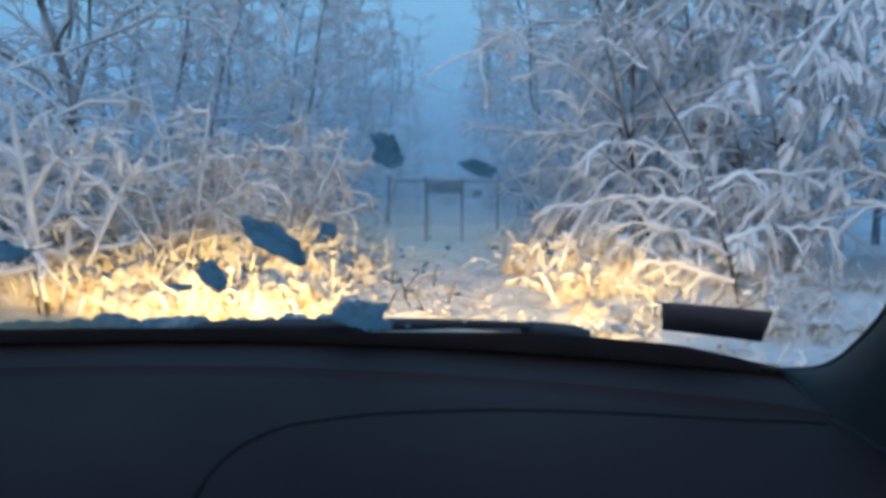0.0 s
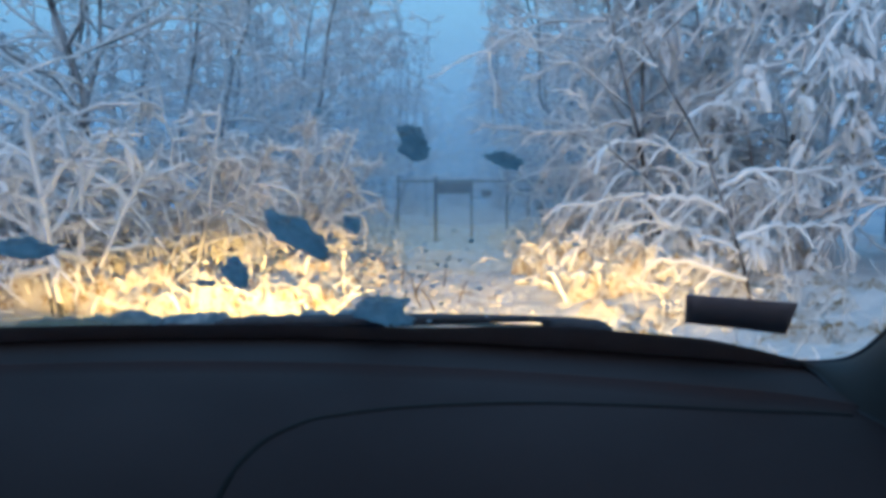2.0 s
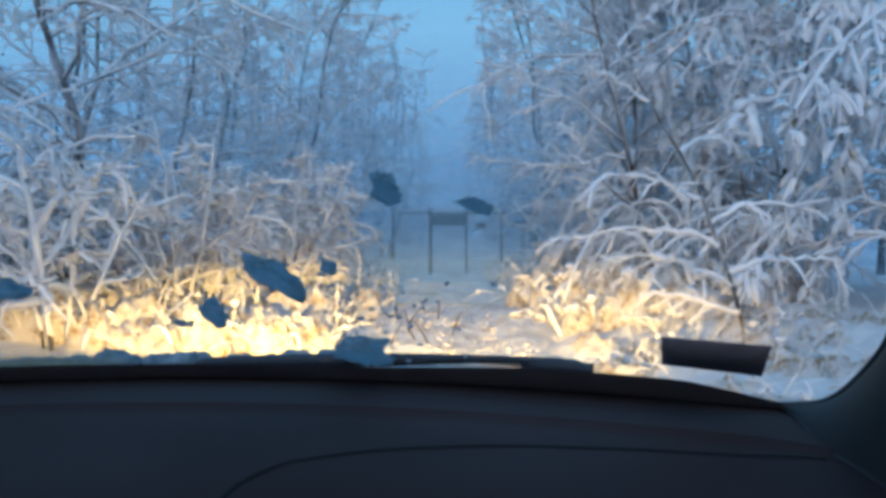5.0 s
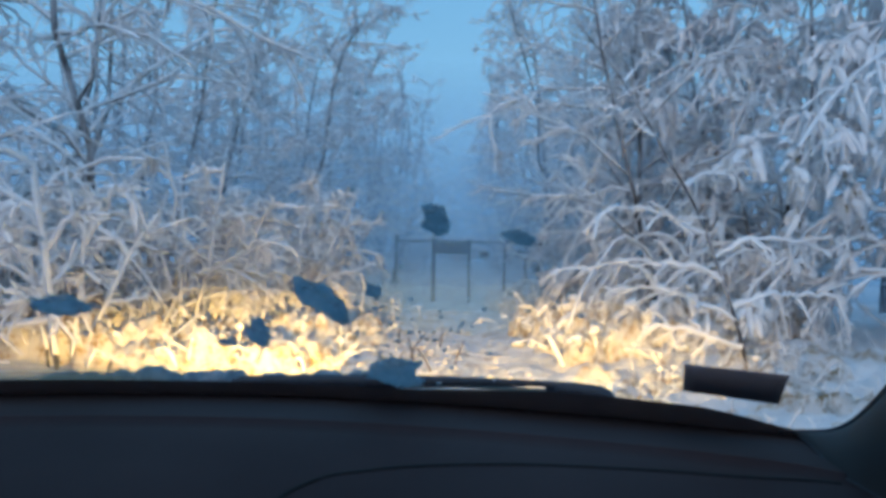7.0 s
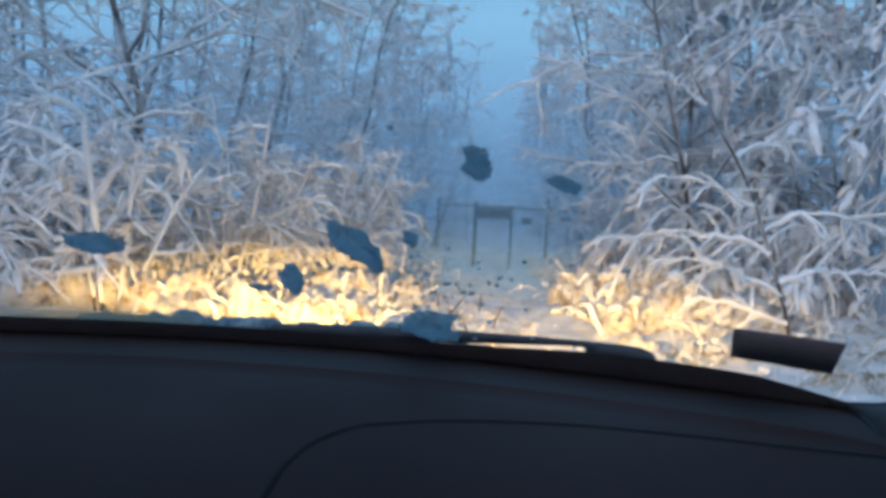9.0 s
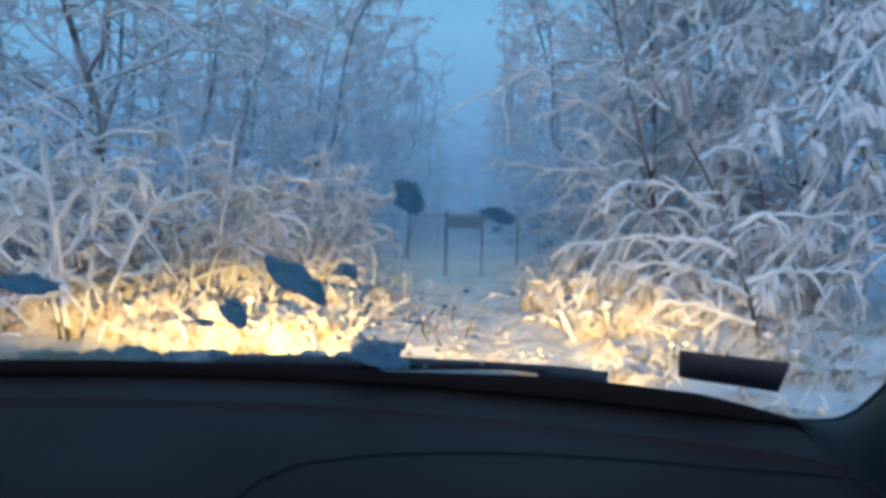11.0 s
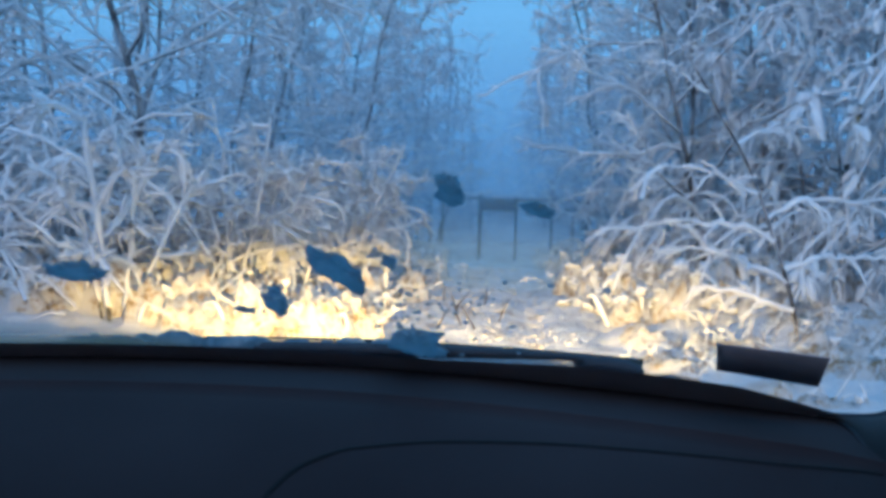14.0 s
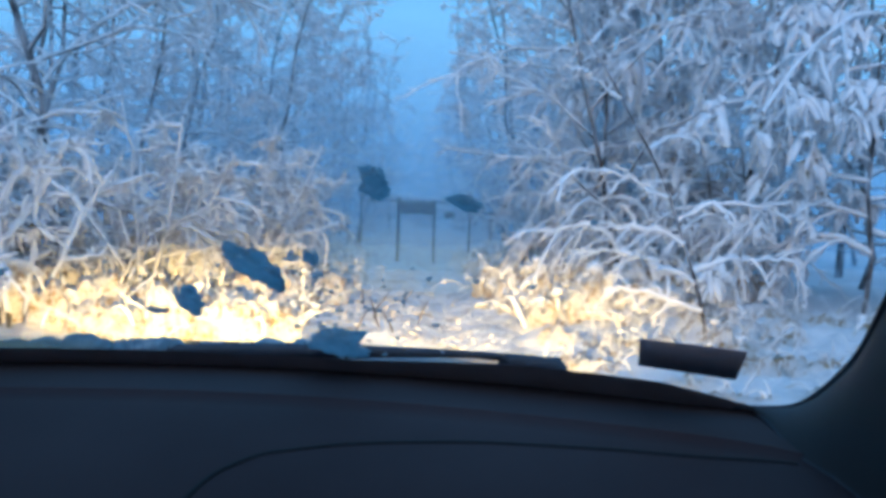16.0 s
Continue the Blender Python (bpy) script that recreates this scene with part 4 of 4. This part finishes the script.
for side in (-1, 1):
    flank = Shape()
    rows = []
    for v in (0.0, 0.3, 0.55, 0.8, 1.0):
        row = []
        for y in np.linspace(-2.05, 2.50, 70):
            top = 0.95 if y < 0.9 else min(0.95, body_z(y, 0.98) + 0.004)
            arch = 0.30 * max(math.sqrt(max(0, 1 - ((y - 1.72) / 0.36) ** 2)), math.sqrt(max(0, 1 - ((y + 1.0) / 0.36) ** 2)))
            low = 0.24 + arch
            z = low + (top - low) * v
            row.append((CAR_X + side * (HALF - 0.03 * abs(z - 0.65) / 0.35 - 0.09 * max(0, (abs(y - 0.2) - 1.8) / 0.6) ** 2), y, z))
        rows.append(row)
    flank.grid(rows)
    thick(part("body_side", flank, PAINT, car, "brown body side with wheel arches"), 0.03, 0.0)
    door = Shape()
    door.grid([[(CAR_X + side * (HALF - 0.10), y, z) for y in np.linspace(-0.9, 0.72, 8)] for z in (0.35, 0.6, 0.92)])
    thick(part("door_lining", door, PLASTIC, car, "dark plastic door lining"), 0.03, 0.0)
    win = Shape()
    win.grid([[(CAR_X + side * (0.80 - 0.22 * f), y0 + (y1 - y0) * k / 10, 0.96 + 0.48 * f) for k in range(11)] for f, y0, y1 in ((0.0, -1.85, 0.80), (0.5, -1.80, 0.45), (1.0, -1.70, 0.22))])
    g = part("side_window", win, GLASS, car, "clear side window")
    g.visible_shadow = False
    for y0, y1 in ((-0.55, -0.62), (-1.85, -1.75)):
        p = Shape()
        p.tube([(CAR_X + side * (0.805 - 0.22 * f), y0 + (y1 - y0) * f, 0.94 + 0.53 * f) for f in np.linspace(0, 1, 5)], [0.04] * 5, 6, 0.6)
        part("side_pillar", p, PAINT, car)
tail_s = Shape()
tail_s.grid([[(CAR_X + u * w, y, z) for u in np.linspace(-1, 1, 11)] for y, z, w in ((-2.02, 0.26, 0.78), (-2.10, 0.5, 0.80), (-2.05, 0.95, 0.78))])
thick(part("tailgate", tail_s, PAINT, car, "brown tailgate"), 0.03, 0.0)
back_s = Shape()
back_s.grid([[(CAR_X + u * w, y, z) for u in np.linspace(-1, 1, 9)] for y, z, w in ((-2.05, 0.95, 0.76), (-1.90, 1.44, 0.58))])
part("rear_window", back_s, GLASS, car, "clear rear window").visible_shadow = False
nose = Shape()
nose.grid([[(CAR_X + u * 0.80, y - 0.14 * u * u, z) for u in np.linspace(-1, 1, 15)] for y, z in ((2.50, 0.79), (2.58, 0.70), (2.62, 0.52), (2.60, 0.34), (2.50, 0.24))])
thick(part("front_bumper", nose, PAINT, car, "brown front bumper"), 0.03, 0.0)
under = Shape()
under.box((CAR_X - 0.78, -2.0, 0.20), (CAR_X + 0.78, 2.45, 0.30))
rounded(part("underbody", under, BLACK, car, "dark underbody and cabin floor", False), 0.02)
for side in (-1, 1):
    lens = Shape()
    lens.blob((CAR_X + 0.60 * side, 2.50, 0.69), (0.13, 0.055, 0.07), 0.0, 8, 12)
    hl = part("headlight", lens, LENS, car, "lit warm headlight")
    hl.visible_shadow = False
    tl = Shape()
    tl.box((CAR_X + side * 0.70 - 0.07, -2.12, 0.66), (CAR_X + side * 0.70 + 0.07, -2.04, 0.92))
    rounded(part("tail_light", tl, TAIL, car, "red tail light", False), 0.02)
    for y in (1.72, -1.0):
        w = new("wheel")
        w.parent = car
        w.location = (CAR_X + side * 0.74, y, 0.30)
        t = Shape()
        ring = [(0.0, 0.26 * math.cos(a), 0.26 * math.sin(a)) for a in np.linspace(0, 2 * math.pi, 33)]
        t.tube([(x, p[1] * r, p[2] * r) for x, r in ((0, 1),) for p in ring], [0.065] * 33, 10, 1.2, cap=False)
        part("tyre", t, TYRE, w)
        rm = Shape()
        rm.tube([(-0.05, 0, 0), (0.06 * side, 0, 0), (0.07 * side, 0, 0)], [0.2, 0.2, 0.12], 20)
        part("rim", rm, RIM, w)
    seat = new("front_seat")
    seat.parent = car
    cu = Shape()
    cu.blob((CAR_X + side * 0.36, -0.35, 0.52), (0.26, 0.27, 0.11), 0.05, 8, 14)
    part("cushion", cu, FABRIC, seat)
    bk = Shape()
    bk.blob((CAR_X + side * 0.36, -0.72, 0.86), (0.25, 0.11, 0.34), 0.05, 8, 14)
    part("backrest", bk, FABRIC, seat)

# sticker and snow on the windscreen
st = Shape()
st.grid([[on_glass(0.207 + 0.0155 * (1 - f) + u * (0.0895 + 0.0015 * f), 0.0495 + 0.0355 * f + (-0.0065 + 0.0025 * f) * u, -0.002) for u in np.linspace(0, 1, 7)] for f in (0, 0.5, 1)])
sticker = new("windscreen_sticker", st.mesh("sticker", STICKER))
tagged(sticker, "blank dark rectangular sticker back on the windscreen", "sticker")
thick(sticker, 0.0008)


def clump(x, h, w, tall_, seed, label="grey clump of wet snow stuck to the windscreen", depth=0.010, slant=0.0):
    s = Shape()
    s.lump((0, 0, 0), (w * 1.1, depth, tall_ * 1.15), 0.24, 0.13, 24, 48, seed * 1.37)
    ragged = []
    for a, b, c in s.v:
        k = 1 + 0.20 * noise.noise(Vector((a * 150, c * 150, seed * 2.3))) + 0.10 * noise.noise(Vector((a * 480, c * 480, seed)))
        ragged.append(on_glass(x + a * k, h + c * k + slant * a, depth * 0.9 + b))
    s.v = ragged
    return tagged(new("snow_clump", s.mesh("snow_clump", SLUSH)), label, "snow clump", group="snow clumps on the windscreen")


for x, h, w, tall_, k, slant in ((-0.244, 0.097, 0.012, 0.014, 3, 0.1), (-0.285, 0.084, 0.010, 0.004, 4, 0.0), (-0.440, 0.128, 0.026, 0.009, 8, 0.05), (-0.106, 0.152, 0.007, 0.007, 9, 0.0),
                                (-0.160, 0.139, 0.022, 0.016, 14, -0.50), (-0.045, 0.219, 0.0105, 0.009, 5, -0.25), (0.027, 0.206, 0.012, 0.0048, 6, -0.25)):
    clump(x, h, w, tall_, k, slant=slant)
clump(-0.096, 0.043, 0.029, 0.018, 12, "rounded lump of snow caught on the wiper", 0.02)
rr = np.random.default_rng(21)
ridge = Shape()
ridge_x = np.linspace(-0.56, -0.13, 170)
ridge_n = [noise.noise(Vector((x * 30, 0, 3))) + 0.6 * noise.noise(Vector((x * 85, 2, 3))) for x in ridge_x]
ridge.tube([on_glass(x, 0.014 + 0.012 * k, 0.038) for x, k in zip(ridge_x, ridge_n)], [max(0.004, 0.012 + 0.012 * k) for k in ridge_n], 12)
tagged(new("snow_ridge", ridge.mesh("snow_ridge", SLUSH)), "ragged ridge of slush packed along the wiper", "snow ridge")
drops = Shape()
for _ in range(130):
    x, h = rr.normal(-0.09, 0.055), rr.normal(0.10, 0.028)
    if rr.uniform() < 0.35:
        x, h = rr.uniform(-0.55, 0.30), rr.uniform(0.06, 0.30)
    w = rr.uniform(0.0006, 0.0023)
    drops.blob(on_glass(x, h, 0.002), (w * rr.uniform(1, 2.2), 0.002, w), 0.4, 4, 6, float(rr.uniform(0, 99)))
tagged(new("slush_specks", drops.mesh("slush_specks", SLUSH)), "small specks of slush scattered over the windscreen", "slush specks", kind="stuff")
